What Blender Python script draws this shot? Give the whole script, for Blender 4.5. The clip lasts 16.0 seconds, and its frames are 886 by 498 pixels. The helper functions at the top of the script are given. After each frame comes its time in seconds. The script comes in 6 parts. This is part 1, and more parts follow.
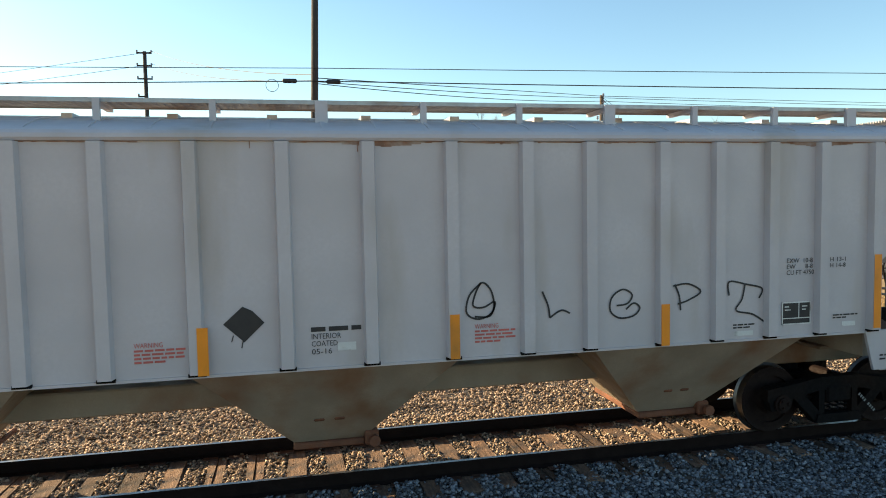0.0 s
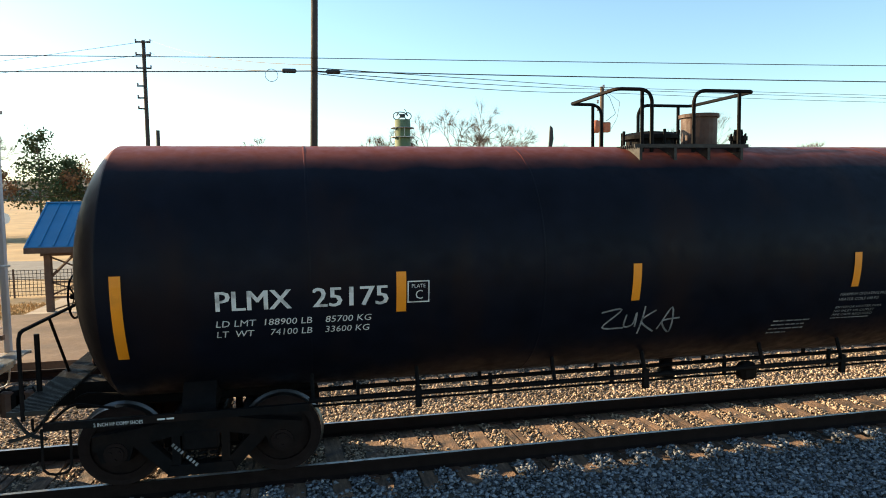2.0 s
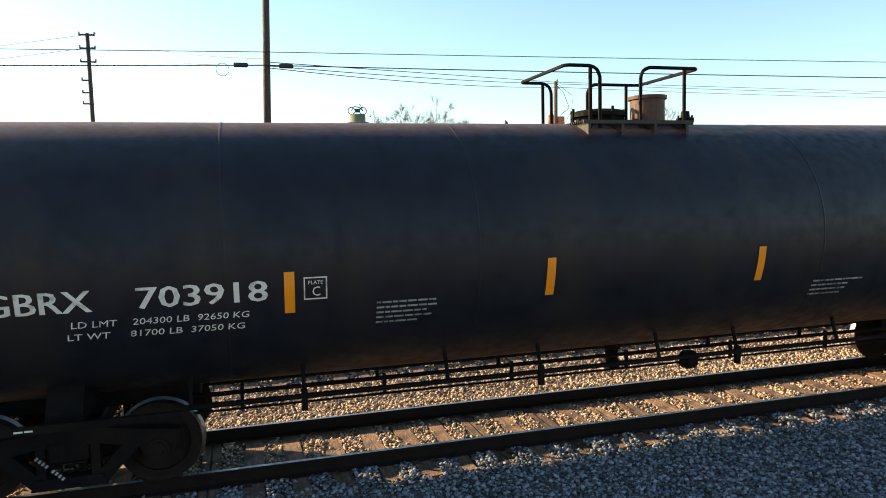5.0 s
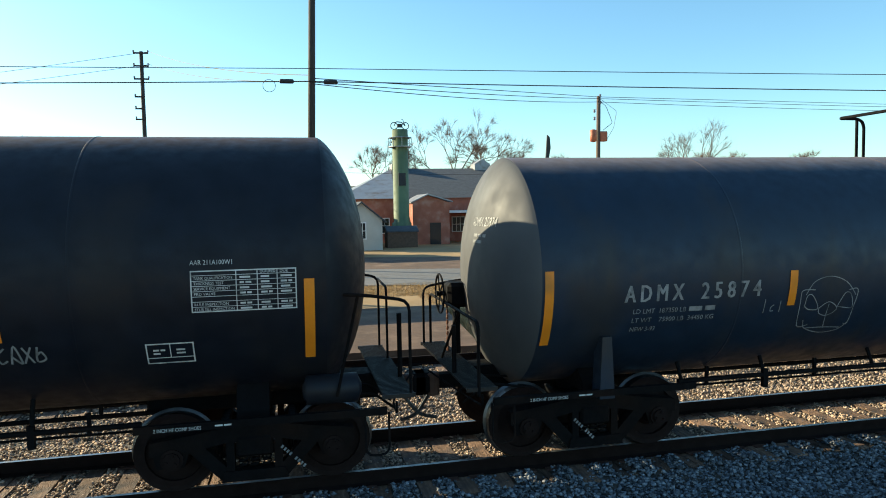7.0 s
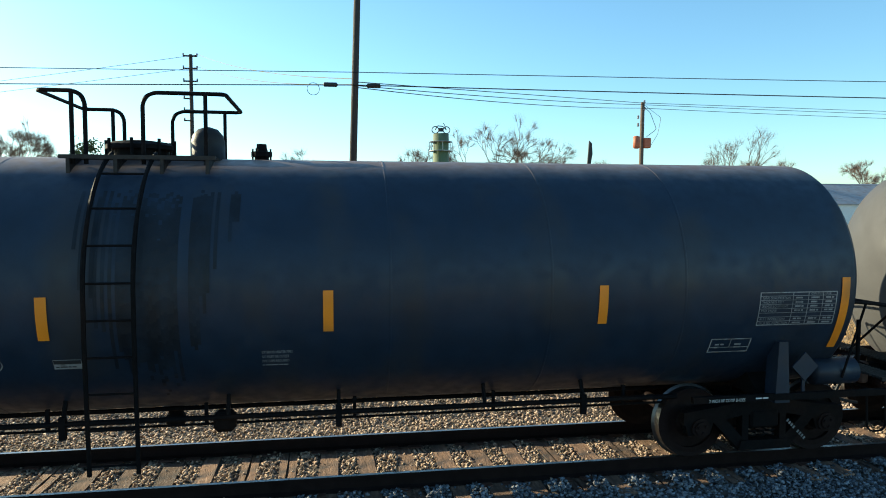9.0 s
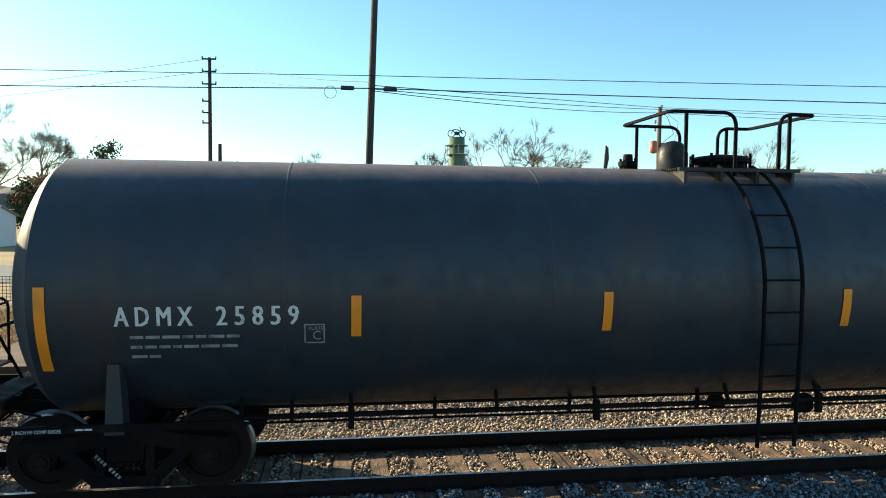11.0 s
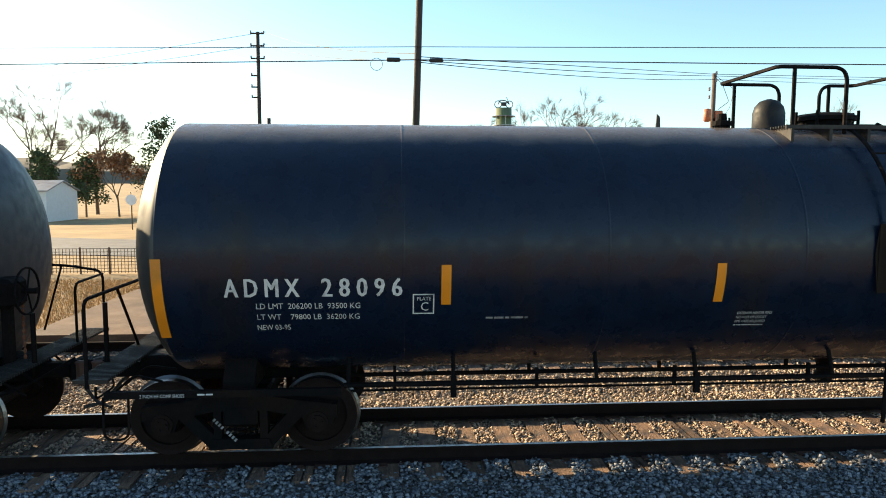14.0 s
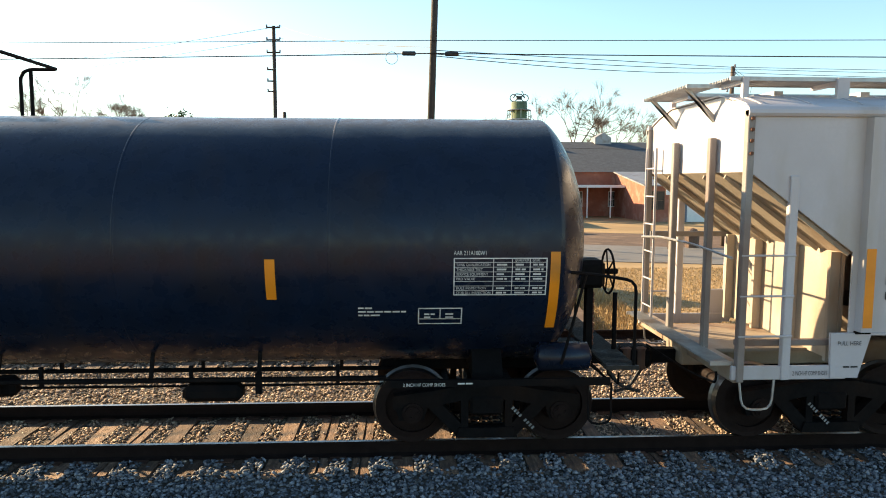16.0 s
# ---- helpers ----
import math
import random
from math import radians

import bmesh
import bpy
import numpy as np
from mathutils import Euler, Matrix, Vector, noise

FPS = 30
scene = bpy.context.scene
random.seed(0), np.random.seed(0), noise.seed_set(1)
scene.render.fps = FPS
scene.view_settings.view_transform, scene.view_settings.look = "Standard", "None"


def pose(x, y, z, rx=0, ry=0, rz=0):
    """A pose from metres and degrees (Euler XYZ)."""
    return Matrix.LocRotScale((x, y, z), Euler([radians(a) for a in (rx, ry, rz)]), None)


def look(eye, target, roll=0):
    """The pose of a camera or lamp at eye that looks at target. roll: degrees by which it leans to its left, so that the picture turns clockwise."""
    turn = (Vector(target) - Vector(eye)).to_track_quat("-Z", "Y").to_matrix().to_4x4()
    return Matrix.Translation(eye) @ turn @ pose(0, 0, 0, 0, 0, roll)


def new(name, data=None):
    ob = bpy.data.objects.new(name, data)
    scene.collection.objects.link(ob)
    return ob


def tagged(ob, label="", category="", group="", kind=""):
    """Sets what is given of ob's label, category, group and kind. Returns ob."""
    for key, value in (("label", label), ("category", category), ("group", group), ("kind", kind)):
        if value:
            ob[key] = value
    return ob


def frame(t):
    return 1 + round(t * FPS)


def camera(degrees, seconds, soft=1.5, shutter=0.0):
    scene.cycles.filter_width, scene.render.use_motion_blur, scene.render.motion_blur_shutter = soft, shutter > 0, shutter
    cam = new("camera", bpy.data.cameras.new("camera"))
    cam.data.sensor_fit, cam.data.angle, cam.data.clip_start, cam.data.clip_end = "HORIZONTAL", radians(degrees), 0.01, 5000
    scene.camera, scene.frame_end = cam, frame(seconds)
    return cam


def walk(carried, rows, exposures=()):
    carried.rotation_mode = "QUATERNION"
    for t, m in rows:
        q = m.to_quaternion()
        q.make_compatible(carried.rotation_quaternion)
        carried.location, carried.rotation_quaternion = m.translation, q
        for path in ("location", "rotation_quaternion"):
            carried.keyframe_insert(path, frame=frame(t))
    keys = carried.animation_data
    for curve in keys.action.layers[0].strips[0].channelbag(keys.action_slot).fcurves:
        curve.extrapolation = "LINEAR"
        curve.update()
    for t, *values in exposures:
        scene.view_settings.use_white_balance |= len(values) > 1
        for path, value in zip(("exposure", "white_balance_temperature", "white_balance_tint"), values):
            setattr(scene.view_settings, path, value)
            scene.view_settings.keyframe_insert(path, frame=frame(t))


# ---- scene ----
LENS = 65.7
EXPOSURE = [(0.0, 1.2, 6820, -3), (1.0, 1.2, 6620, -5), (1.5, 1.12, 6120, -11), (2.0, 1.35, 6820, -2), (2.5, 1.27, 6400, -7), (3.0, 1.3, 6620, -4), (3.5, 1.3, 6470, -7),
            (4.0, 1.5, 7220, 3), (4.2, 1.5, 7220, 3), (6.3, 1.35, 6820, -2), (6.5, 1.15, 5870, -12), (10.0, 1.08, 5670, -13), (12.5, 1.2, 6170, -10), (13.5, 1.2, 6270, -9),
            (14.0, 1.4, 6720, -3), (14.5, 1.78, 7320, 4), (15.5, 1.78, 7320, 4), (16.0, 1.5, 7020, -1)]
EYE = (0.0, 0.0, 3.22)      # rail top is z = 0
TRACK = 9.02                # distance to the track's centre line


def view(yaw, pitch, roll):
    """Camera pose: degrees to the right of square-on, above level, lean to the left."""
    y, p = radians(yaw), radians(pitch)
    way = Vector((math.sin(y) * math.cos(p), math.cos(y) * math.cos(p), math.sin(p)))
    return look(EYE, Vector(EYE) + way, roll)


# seconds, yaw, pitch, roll, metres that the train has rolled on (0 at 8 s)
PATH = [(0.0, 12.36, -3.62, -1.06, -49.722),
        (0.5, 10.5, -3.37, 0.34, -46.553),
        (1.0, 10.46, -3.35, 0.27, -43.424),
        (1.5, 12.14, -3.86, -0.27, -40.234),
        (2.0, 12.41, -4.36, -0.82, -37.071),
        (2.5, 14.71, -4.49, -0.71, -33.924),
        (3.0, 15.57, -3.97, -1.33, -30.75),
        (3.5, 15.17, -4.17, -1.58, -27.748),
        (4.0, 17.49, -5.58, -1.45, -24.612),
        (4.2, 17.59, -5.48, -1.45, -23.369),
        (6.3, 12.62, -3.48, -1.12, -10.401),
        (6.5, 13.66, -3.24, -1.22, -9.175),
        (7.0, 12.61, -3.58, -1.02, -6.09),
        (7.5, 10.96, -3.15, -0.22, -3.013),
        (8.0, 10.16, -2.52, -0.27, 0.054),
        (8.5, 9.32, -3.19, -0.5, 2.975),
        (9.0, 9.39, -3.2, 0.04, 6.041),
        (9.5, 8.54, -2.85, 0.21, 9.036),
        (10.0, 8.19, -2.85, 0.17, 12.063),
        (10.2, 8.24, -2.8, 0.17, 13.257),
        (12.3, 7.13, -3.78, 1.68, 25.639),
        (12.5, 6.63, -4.03, 1.68, 26.811),
        (13.0, 5.02, -4.54, 1.44, 29.826),
        (13.5, 3.99, -4.4, 0.53, 32.59),
        (14.0, 4.25, -5.25, 0.12, 35.476),
        (14.5, 4.8, -6.39, 0.58, 38.43),
        (15.0, 5.39, -6.14, 1.49, 41.306),
        (15.5, 3.05, -6.33, 0.3, 44.275),
        (16.0, 3.02, -5.75, 0.2, 46.948),]
cam = camera(LENS, 16.0, soft=1.0)
walk(cam, [(t, view(a, b, c)) for t, a, b, c, d in PATH], EXPOSURE)

# ---- light: low sun ahead and to the left, clear sky ----
SUN_FROM = Vector((-2.2, 1.58, 0.97)).normalized()
world = bpy.data.worlds.new("sky")
scene.world = world
world.use_nodes = True
wn, wl = world.node_tree.nodes, world.node_tree.links
sky = wn.new("ShaderNodeTexSky")
sky.sky_type, sky.sun_disc = "NISHITA", False
sky.sun_elevation = math.asin(SUN_FROM.z)
sky.sun_rotation = math.atan2(SUN_FROM.x, SUN_FROM.y)
sky.altitude, sky.air_density, sky.dust_density, sky.ozone_density = 200, 1.0, 0.5, 2.4
wl.new(sky.outputs[0], wn["Background"].inputs[0])
wn["Background"].inputs[1].default_value = 0.11
sun = new("sun", bpy.data.lights.new("sun", "SUN"))
sun.data.energy, sun.data.angle, sun.data.color = 5.6, radians(0.5), (1.0, 0.73, 0.49)
sun.matrix_world = look(SUN_FROM * 60, (0, 0, 0))

# ---- materials ----
def mat(name, base, rough=0.6, metal=0.0, var=0.25, scale=3.0, fine=40.0, bump=0.2, dirt=None, dirt_amount=0.45,
        dirt_scale=1.2, streak=1.0, spec=0.5, each=0.0, island=False, stretch=(1, 1, 1), top=None):
    """Procedural paint, metal, wood or earth: two scales of tone, a stain of its own colour, fine relief."""
    m = bpy.data.materials.new(name)
    m.use_nodes = True
    n, l = m.node_tree.nodes, m.node_tree.links
    b = n["Principled BSDF"]
    tc = n.new("ShaderNodeTexCoord")
    mp = n.new("ShaderNodeMapping")
    mp.inputs["Scale"].default_value = stretch
    l.new(tc.outputs["Object"], mp.inputs["Vector"])

    def noise_tex(sc, detail=6.0, vec=None):
        t = n.new("ShaderNodeTexNoise")
        t.inputs["Scale"].default_value, t.inputs["Detail"].default_value = sc, detail
        l.new(vec or mp.outputs[0], t.inputs["Vector"])
        return t.outputs["Fac"]

    def mix(fac, a, c, mode="MIX"):
        x = n.new("ShaderNodeMix")
        x.data_type, x.blend_type = "RGBA", mode
        for i, v in ((0, fac), (6, a), (7, c)):
            if isinstance(v, (int, float)):
                x.inputs[i].default_value = v
            elif isinstance(v, tuple):
                x.inputs[i].default_value = (*v, 1)
            else:
                l.new(v, x.inputs[i])
        return x.outputs[2]

    def ramp(src, lo, hi, a=0.0, c=1.0):
        r = n.new("ShaderNodeMapRange")
        for i, v in ((1, lo), (2, hi), (3, a), (4, c)):
            r.inputs[i].default_value = v
        l.new(src, r.inputs[0])
        return r.outputs[0]

    dark = tuple(c * (1 - var) for c in base)
    lite = tuple(min(1, c * (1 + var)) for c in base)
    col = mix(ramp(noise_tex(scale), 0.3, 0.7), dark, lite)
    col = mix(ramp(noise_tex(fine), 0.3, 0.7, 0.0, 0.6), col, tuple(c * (1 - 0.6 * var) for c in base))
    if dirt:
        sm = n.new("ShaderNodeMapping")
        sm.inputs["Scale"].default_value = (1, 1, 1 / streak)
        l.new(tc.outputs["Object"], sm.inputs["Vector"])
        col = mix(ramp(noise_tex(dirt_scale, 9.0, sm.outputs[0]), 0.62 - 0.3 * dirt_amount, 0.82 - 0.2 * dirt_amount), col, dirt)
    if top:   # dust along a tank's crown, coloured to carry its sunlit strip too
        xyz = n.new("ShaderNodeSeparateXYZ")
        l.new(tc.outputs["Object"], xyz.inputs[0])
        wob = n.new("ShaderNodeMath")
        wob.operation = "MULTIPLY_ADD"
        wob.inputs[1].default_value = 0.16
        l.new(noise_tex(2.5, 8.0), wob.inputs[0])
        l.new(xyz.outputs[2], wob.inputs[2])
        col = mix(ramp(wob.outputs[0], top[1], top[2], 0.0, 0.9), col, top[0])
    if each:
        if island:
            g = n.new("ShaderNodeNewGeometry")
            rnd = g.outputs["Random Per Island"]
        else:
            g = n.new("ShaderNodeObjectInfo")
            rnd = g.outputs["Random"]
        hs = n.new("ShaderNodeHueSaturation")
        l.new(col, hs.inputs["Color"])
        l.new(ramp(rnd, 0, 1, 1 - each, 1 + each), hs.inputs["Value"])
        col = hs.outputs[0]
    l.new(col, b.inputs["Base Color"])
    l.new(ramp(noise_tex(scale * 2.3), 0.3, 0.7, max(0.03, rough - 0.12), min(1, rough + 0.12)), b.inputs["Roughness"])
    b.inputs["Metallic"].default_value = metal
    b.inputs["Specular IOR Level"].default_value = spec
    if bump:
        bp = n.new("ShaderNodeBump")
        bp.inputs["Strength"].default_value, bp.inputs["Distance"].default_value = bump, 0.02
        l.new(noise_tex(fine * 0.8), bp.inputs["Height"])
        l.new(bp.outputs[0], b.inputs["Normal"])
    return m


M = dict(
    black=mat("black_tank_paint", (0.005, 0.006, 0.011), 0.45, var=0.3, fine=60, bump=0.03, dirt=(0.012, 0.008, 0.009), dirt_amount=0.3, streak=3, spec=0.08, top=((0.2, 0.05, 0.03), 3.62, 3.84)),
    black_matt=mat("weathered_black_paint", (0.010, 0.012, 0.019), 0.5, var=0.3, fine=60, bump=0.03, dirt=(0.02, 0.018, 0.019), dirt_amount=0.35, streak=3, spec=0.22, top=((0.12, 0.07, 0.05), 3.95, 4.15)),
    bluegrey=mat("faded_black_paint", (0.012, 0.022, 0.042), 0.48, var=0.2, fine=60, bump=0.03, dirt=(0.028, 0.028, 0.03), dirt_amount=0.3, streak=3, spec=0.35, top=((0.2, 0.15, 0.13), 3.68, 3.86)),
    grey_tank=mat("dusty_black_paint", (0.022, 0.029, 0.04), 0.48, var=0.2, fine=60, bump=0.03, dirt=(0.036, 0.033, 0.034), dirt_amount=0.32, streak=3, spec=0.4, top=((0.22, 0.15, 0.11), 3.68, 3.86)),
    # the pale top here paints the sunlit rim, down to where grazing sun ends
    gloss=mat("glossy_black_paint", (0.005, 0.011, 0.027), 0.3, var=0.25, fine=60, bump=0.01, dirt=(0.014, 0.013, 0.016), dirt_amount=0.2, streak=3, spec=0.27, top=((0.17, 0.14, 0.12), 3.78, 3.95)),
    # dusty head paints, lightened to look sunlit beside the shaded shell
    head_tan=mat("sunlit_tan_dust_paint", (0.066, 0.046, 0.034), 0.6, var=0.08, scale=1.2, fine=50, bump=0.03, dirt=(0.055, 0.04, 0.031), dirt_amount=0.15, streak=2, spec=0.3),
    head_pale=mat("sunlit_pale_dust_paint", (0.068, 0.068, 0.071), 0.65, var=0.06, scale=1.2, fine=50, bump=0.03, dirt=(0.06, 0.058, 0.058), dirt_amount=0.15, streak=2, spec=0.3),
    # rust tone on the upper rim as if sunlit, black below as if shaded
    head_red=mat("sunlit_rust_dust_paint", (0.016, 0.010, 0.009), 0.5, var=0.3, scale=1.2, fine=50, bump=0.03, dirt=(0.02, 0.01, 0.008), dirt_amount=0.3, streak=2, spec=0.15, top=((0.17, 0.05, 0.03), 3.55, 3.78)),
    head_dark=mat("sunlit_black_head_paint", (0.022, 0.023, 0.025), 0.5, var=0.15, scale=1.2, fine=50, bump=0.01, dirt=(0.03, 0.026, 0.024), dirt_amount=0.3, streak=2, spec=0.5),
    dark_pole=mat("tarred_pole_wood", (0.045, 0.034, 0.028), 0.85, var=0.3, scale=3, fine=30, bump=0.4, stretch=(6, 6, 0.5)),
    spill=mat("dried_black_spill", (0.009, 0.012, 0.018), 0.5, var=0.4, scale=4, fine=40, bump=0.05, dirt=(0.014, 0.022, 0.036), dirt_amount=0.6, dirt_scale=4, streak=5, spec=0.3),
    soot=mat("sooty_black_paint", (0.014, 0.013, 0.012), 0.55, var=0.3, scale=5, bump=0.1, spec=0.3),
    brown=mat("rust_brown_paint", (0.07, 0.032, 0.02), 0.7, var=0.3, scale=5, bump=0.2),
    cream=mat("dusty_cream_paint", (0.4, 0.34, 0.27), 0.6, var=0.15, scale=2, bump=0.05, dirt=(0.25, 0.15, 0.09), dirt_amount=0.3, streak=3),
    post=mat("rust_streaked_grey_paint", (0.24, 0.22, 0.21), 0.55, var=0.2, scale=3, bump=0.08, dirt=(0.16, 0.07, 0.035), dirt_amount=0.45, streak=4),
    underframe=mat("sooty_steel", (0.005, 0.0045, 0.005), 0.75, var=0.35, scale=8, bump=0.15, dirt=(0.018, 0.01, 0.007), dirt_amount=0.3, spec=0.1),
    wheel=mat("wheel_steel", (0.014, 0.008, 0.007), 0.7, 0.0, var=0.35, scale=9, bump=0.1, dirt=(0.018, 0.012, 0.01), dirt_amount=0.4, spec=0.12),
    tread=mat("polished_tread", (0.2, 0.19, 0.185), 0.4, 1.0, var=0.1, bump=0.02),
    yellow=mat("yellow_reflector", (0.78, 0.255, 0.01), 0.45, var=0.12, fine=90, bump=0.05, dirt=(0.3, 0.14, 0.03), dirt_amount=0.2),
    white=mat("white_stencil", (0.62, 0.62, 0.6), 0.6, var=0.15, bump=0.0, dirt=(0.25, 0.24, 0.23), dirt_amount=0.3, dirt_scale=9),
    faint=mat("worn_stencil", (0.28, 0.28, 0.28), 0.6, var=0.3, bump=0.0, dirt=(0.08, 0.08, 0.08), dirt_amount=0.5, dirt_scale=11),
    ink=mat("black_stencil", (0.02, 0.02, 0.022), 0.6, var=0.2, bump=0.0),
    red=mat("red_stencil", (0.5, 0.12, 0.1), 0.6, var=0.2, bump=0.0),
    hopper=mat("grey_hopper_paint", (0.48, 0.45, 0.465), 0.5, var=0.08, scale=1.5, fine=25, bump=0.04, dirt=(0.36, 0.31, 0.27), dirt_amount=0.22, streak=4),
    bay=mat("rust_stained_grey_paint", (0.3, 0.24, 0.18), 0.6, var=0.2, scale=2, bump=0.08, dirt=(0.2, 0.09, 0.04), dirt_amount=0.4),
    rust_wash=mat("thin_rust_wash", (0.24, 0.125, 0.08), 0.7, var=0.35, scale=9, bump=0.1, dirt=(0.4, 0.34, 0.31), dirt_amount=0.55, dirt_scale=6),
    brown_patch=mat("dark_brown_patch", (0.014, 0.0095, 0.008), 0.55, var=0.25, scale=3, bump=0.05, dirt=(0.009, 0.008, 0.008), dirt_amount=0.4, spec=0.12),
    rust=mat("rust", (0.16, 0.06, 0.03), 0.8, var=0.35, scale=6, bump=0.3),
    galv=mat("galvanised_steel", (0.4, 0.4, 0.4), 0.45, 0.6, var=0.2, scale=6, bump=0.05, dirt=(0.22, 0.15, 0.1), dirt_amount=0.3),
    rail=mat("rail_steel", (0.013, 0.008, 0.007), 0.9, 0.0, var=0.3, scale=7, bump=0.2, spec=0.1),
    railtop=mat("rail_running_surface", (0.3, 0.295, 0.29), 0.42, 1.0, var=0.1, bump=0.02),
    tie=mat("weathered_tie_wood", (0.2, 0.122, 0.078), 0.85, var=0.6, scale=4, fine=30, bump=0.9, dirt=(0.06, 0.045, 0.04), dirt_amount=0.5, dirt_scale=5, each=0.5, stretch=(6, 0.7, 6)),
    # one ballast in two colours: warm tan as in sun, blue-grey as in shade
    stone=mat("sunlit_ballast_stone", (0.37, 0.275, 0.2), 0.85, var=0.3, scale=20, bump=0.3, each=0.85, island=True),
    shaded_stone=mat("shaded_ballast_stone", (0.135, 0.145, 0.165), 0.8, var=0.3, scale=20, bump=0.3, each=0.85, island=True),
    # far darker than the stones, to paint the shade in the gaps between them
    bed=mat("ballast_bed", (0.09, 0.075, 0.06), 0.95, var=0.5, scale=14, fine=60, bump=1.0),
    ground=mat("dry_grass_ground", (0.36, 0.235, 0.105), 0.95, var=0.3, scale=0.25, fine=6, bump=0.7, dirt=(0.24, 0.17, 0.08), dirt_amount=0.4, dirt_scale=0.35),
    dirt=mat("packed_dirt", (0.12, 0.07, 0.043), 0.95, var=0.4, scale=0.8, fine=12, bump=0.9, dirt=(0.21, 0.135, 0.085), dirt_amount=0.3, dirt_scale=0.9),
    asphalt=mat("old_asphalt", (0.16, 0.15, 0.14), 0.85, var=0.15, scale=0.6, fine=30, bump=0.3, dirt=(0.1, 0.095, 0.09), dirt_amount=0.3),
    pole=mat("weathered_pole_wood", (0.12, 0.085, 0.06), 0.85, var=0.3, scale=3, fine=30, bump=0.4, stretch=(6, 6, 0.5)),
    wire=mat("cable_sheath", (0.02, 0.02, 0.022), 0.6, bump=0.0),
    porcelain=mat("insulator", (0.3, 0.3, 0.32), 0.3, bump=0.0),
    orange=mat("rusty_transformer", (0.42, 0.13, 0.06), 0.6, var=0.3, scale=5, bump=0.1),
    blue_roof=mat("blue_metal_roof", (0.012, 0.16, 0.34), 0.4, 0.0, var=0.12, scale=1.0, bump=0.03),
    timber=mat("brown_timber", (0.12, 0.07, 0.045), 0.8, var=0.3, scale=4, bump=0.3),
    deck=mat("deck_planks", (0.36, 0.3, 0.24), 0.85, var=0.2, scale=3, bump=0.3, each=0.15),
    brick=mat("red_brick_wall", (0.36, 0.13, 0.08), 0.9, var=0.25, scale=1.2, fine=18, bump=0.4, dirt=(0.42, 0.24, 0.18), dirt_amount=0.3),
    tin=mat("grey_tin_roof", (0.3, 0.3, 0.31), 0.5, 0.3, var=0.15, scale=0.5, bump=0.1, dirt=(0.2, 0.15, 0.12), dirt_amount=0.3),
    shingle=mat("dark_shingles", (0.07, 0.075, 0.085), 0.9, var=0.25, scale=2, bump=0.4),
    siding=mat("pale_siding", (0.5, 0.47, 0.42), 0.7, var=0.1, scale=1, bump=0.1),
    siding_blue=mat("pale_blue_siding", (0.15, 0.2, 0.26), 0.7, var=0.1, scale=1, bump=0.1),
    trim=mat("white_trim", (0.75, 0.75, 0.73), 0.6, var=0.06, bump=0.0),
    silo=mat("faded_green_silo", (0.13, 0.17, 0.085), 0.6, var=0.2, scale=1.0, bump=0.1, dirt=(0.07, 0.09, 0.05), dirt_amount=0.4, streak=4),
    pane=mat("dark_window_glass", (0.02, 0.025, 0.03), 0.08, bump=0.0, var=0.1),
    bark=mat("tree_bark", (0.14, 0.105, 0.08), 0.9, var=0.3, scale=5, bump=0.5),
    twig=mat("bare_twigs", (0.2, 0.15, 0.12), 0.9, var=0.2, scale=2, bump=0.0),
    leaf_brown=mat("russet_leaves", (0.26, 0.12, 0.05), 0.8, var=0.3, scale=1, bump=0.0, each=0.4, island=True),
    leaf_green=mat("pine_needles", (0.06, 0.085, 0.03), 0.8, var=0.3, scale=1, bump=0.0, each=0.4, island=True),
    hill=mat("far_woods", (0.14, 0.12, 0.09), 0.95, var=0.3, scale=0.05, fine=0.6, bump=0.3),
    concrete=mat("concrete", (0.42, 0.39, 0.35), 0.85, var=0.15, scale=1, bump=0.2),
    grating=mat("steel_grating", (0.02, 0.018, 0.017), 0.6, 0.3, var=0.25, scale=9, bump=0.1),
    sign=mat("white_sign_enamel", (0.8, 0.8, 0.78), 0.5, 0.0, var=0.08, bump=0.0),
    grass=mat("dry_grass_blades", (0.42, 0.28, 0.12), 0.9, var=0.25, scale=1, bump=0.0, each=0.35, island=True),
)

# ---- mesh helpers ----
def part(name, bm, material, parent=None, label="", smooth=False):
    """One mesh object from a bmesh (or a ready mesh), under its thing."""
    if isinstance(bm, bpy.types.Mesh):
        me = bm
    else:
        me = bpy.data.meshes.new(name)
        bm.to_mesh(me)
        bm.free()
    for m in (material if isinstance(material, (list, tuple)) else [material]):
        if m.name not in me.materials:
            me.materials.append(m)
    if smooth:
        for p in me.polygons:
            p.use_smooth = True
    ob = new(name, me)
    ob.parent = parent
    return tagged(ob, label)


def thing(name, m, label, category, group="", kind=""):
    ob = new(name)
    ob.empty_display_size = 0.2
    ob.matrix_basis = m
    return tagged(ob, label, category, group, kind)


def box(bm, x0, x1, y0, y1, z0, z1, bevel=0.0, mi=0):
    r = bmesh.ops.create_cube(bm, size=1)
    vs = r["verts"]
    bmesh.ops.scale(bm, vec=(x1 - x0, y1 - y0, z1 - z0), verts=vs)
    bmesh.ops.translate(bm, vec=((x0 + x1) / 2, (y0 + y1) / 2, (z0 + z1) / 2), verts=vs)
    for f in {f for v in vs for f in v.link_faces}:
        f.material_index = mi
    if bevel:
        es = list({e for v in vs for e in v.link_edges})
        bmesh.ops.bevel(bm, geom=es, offset=bevel, segments=1, affect="EDGES")
    return vs


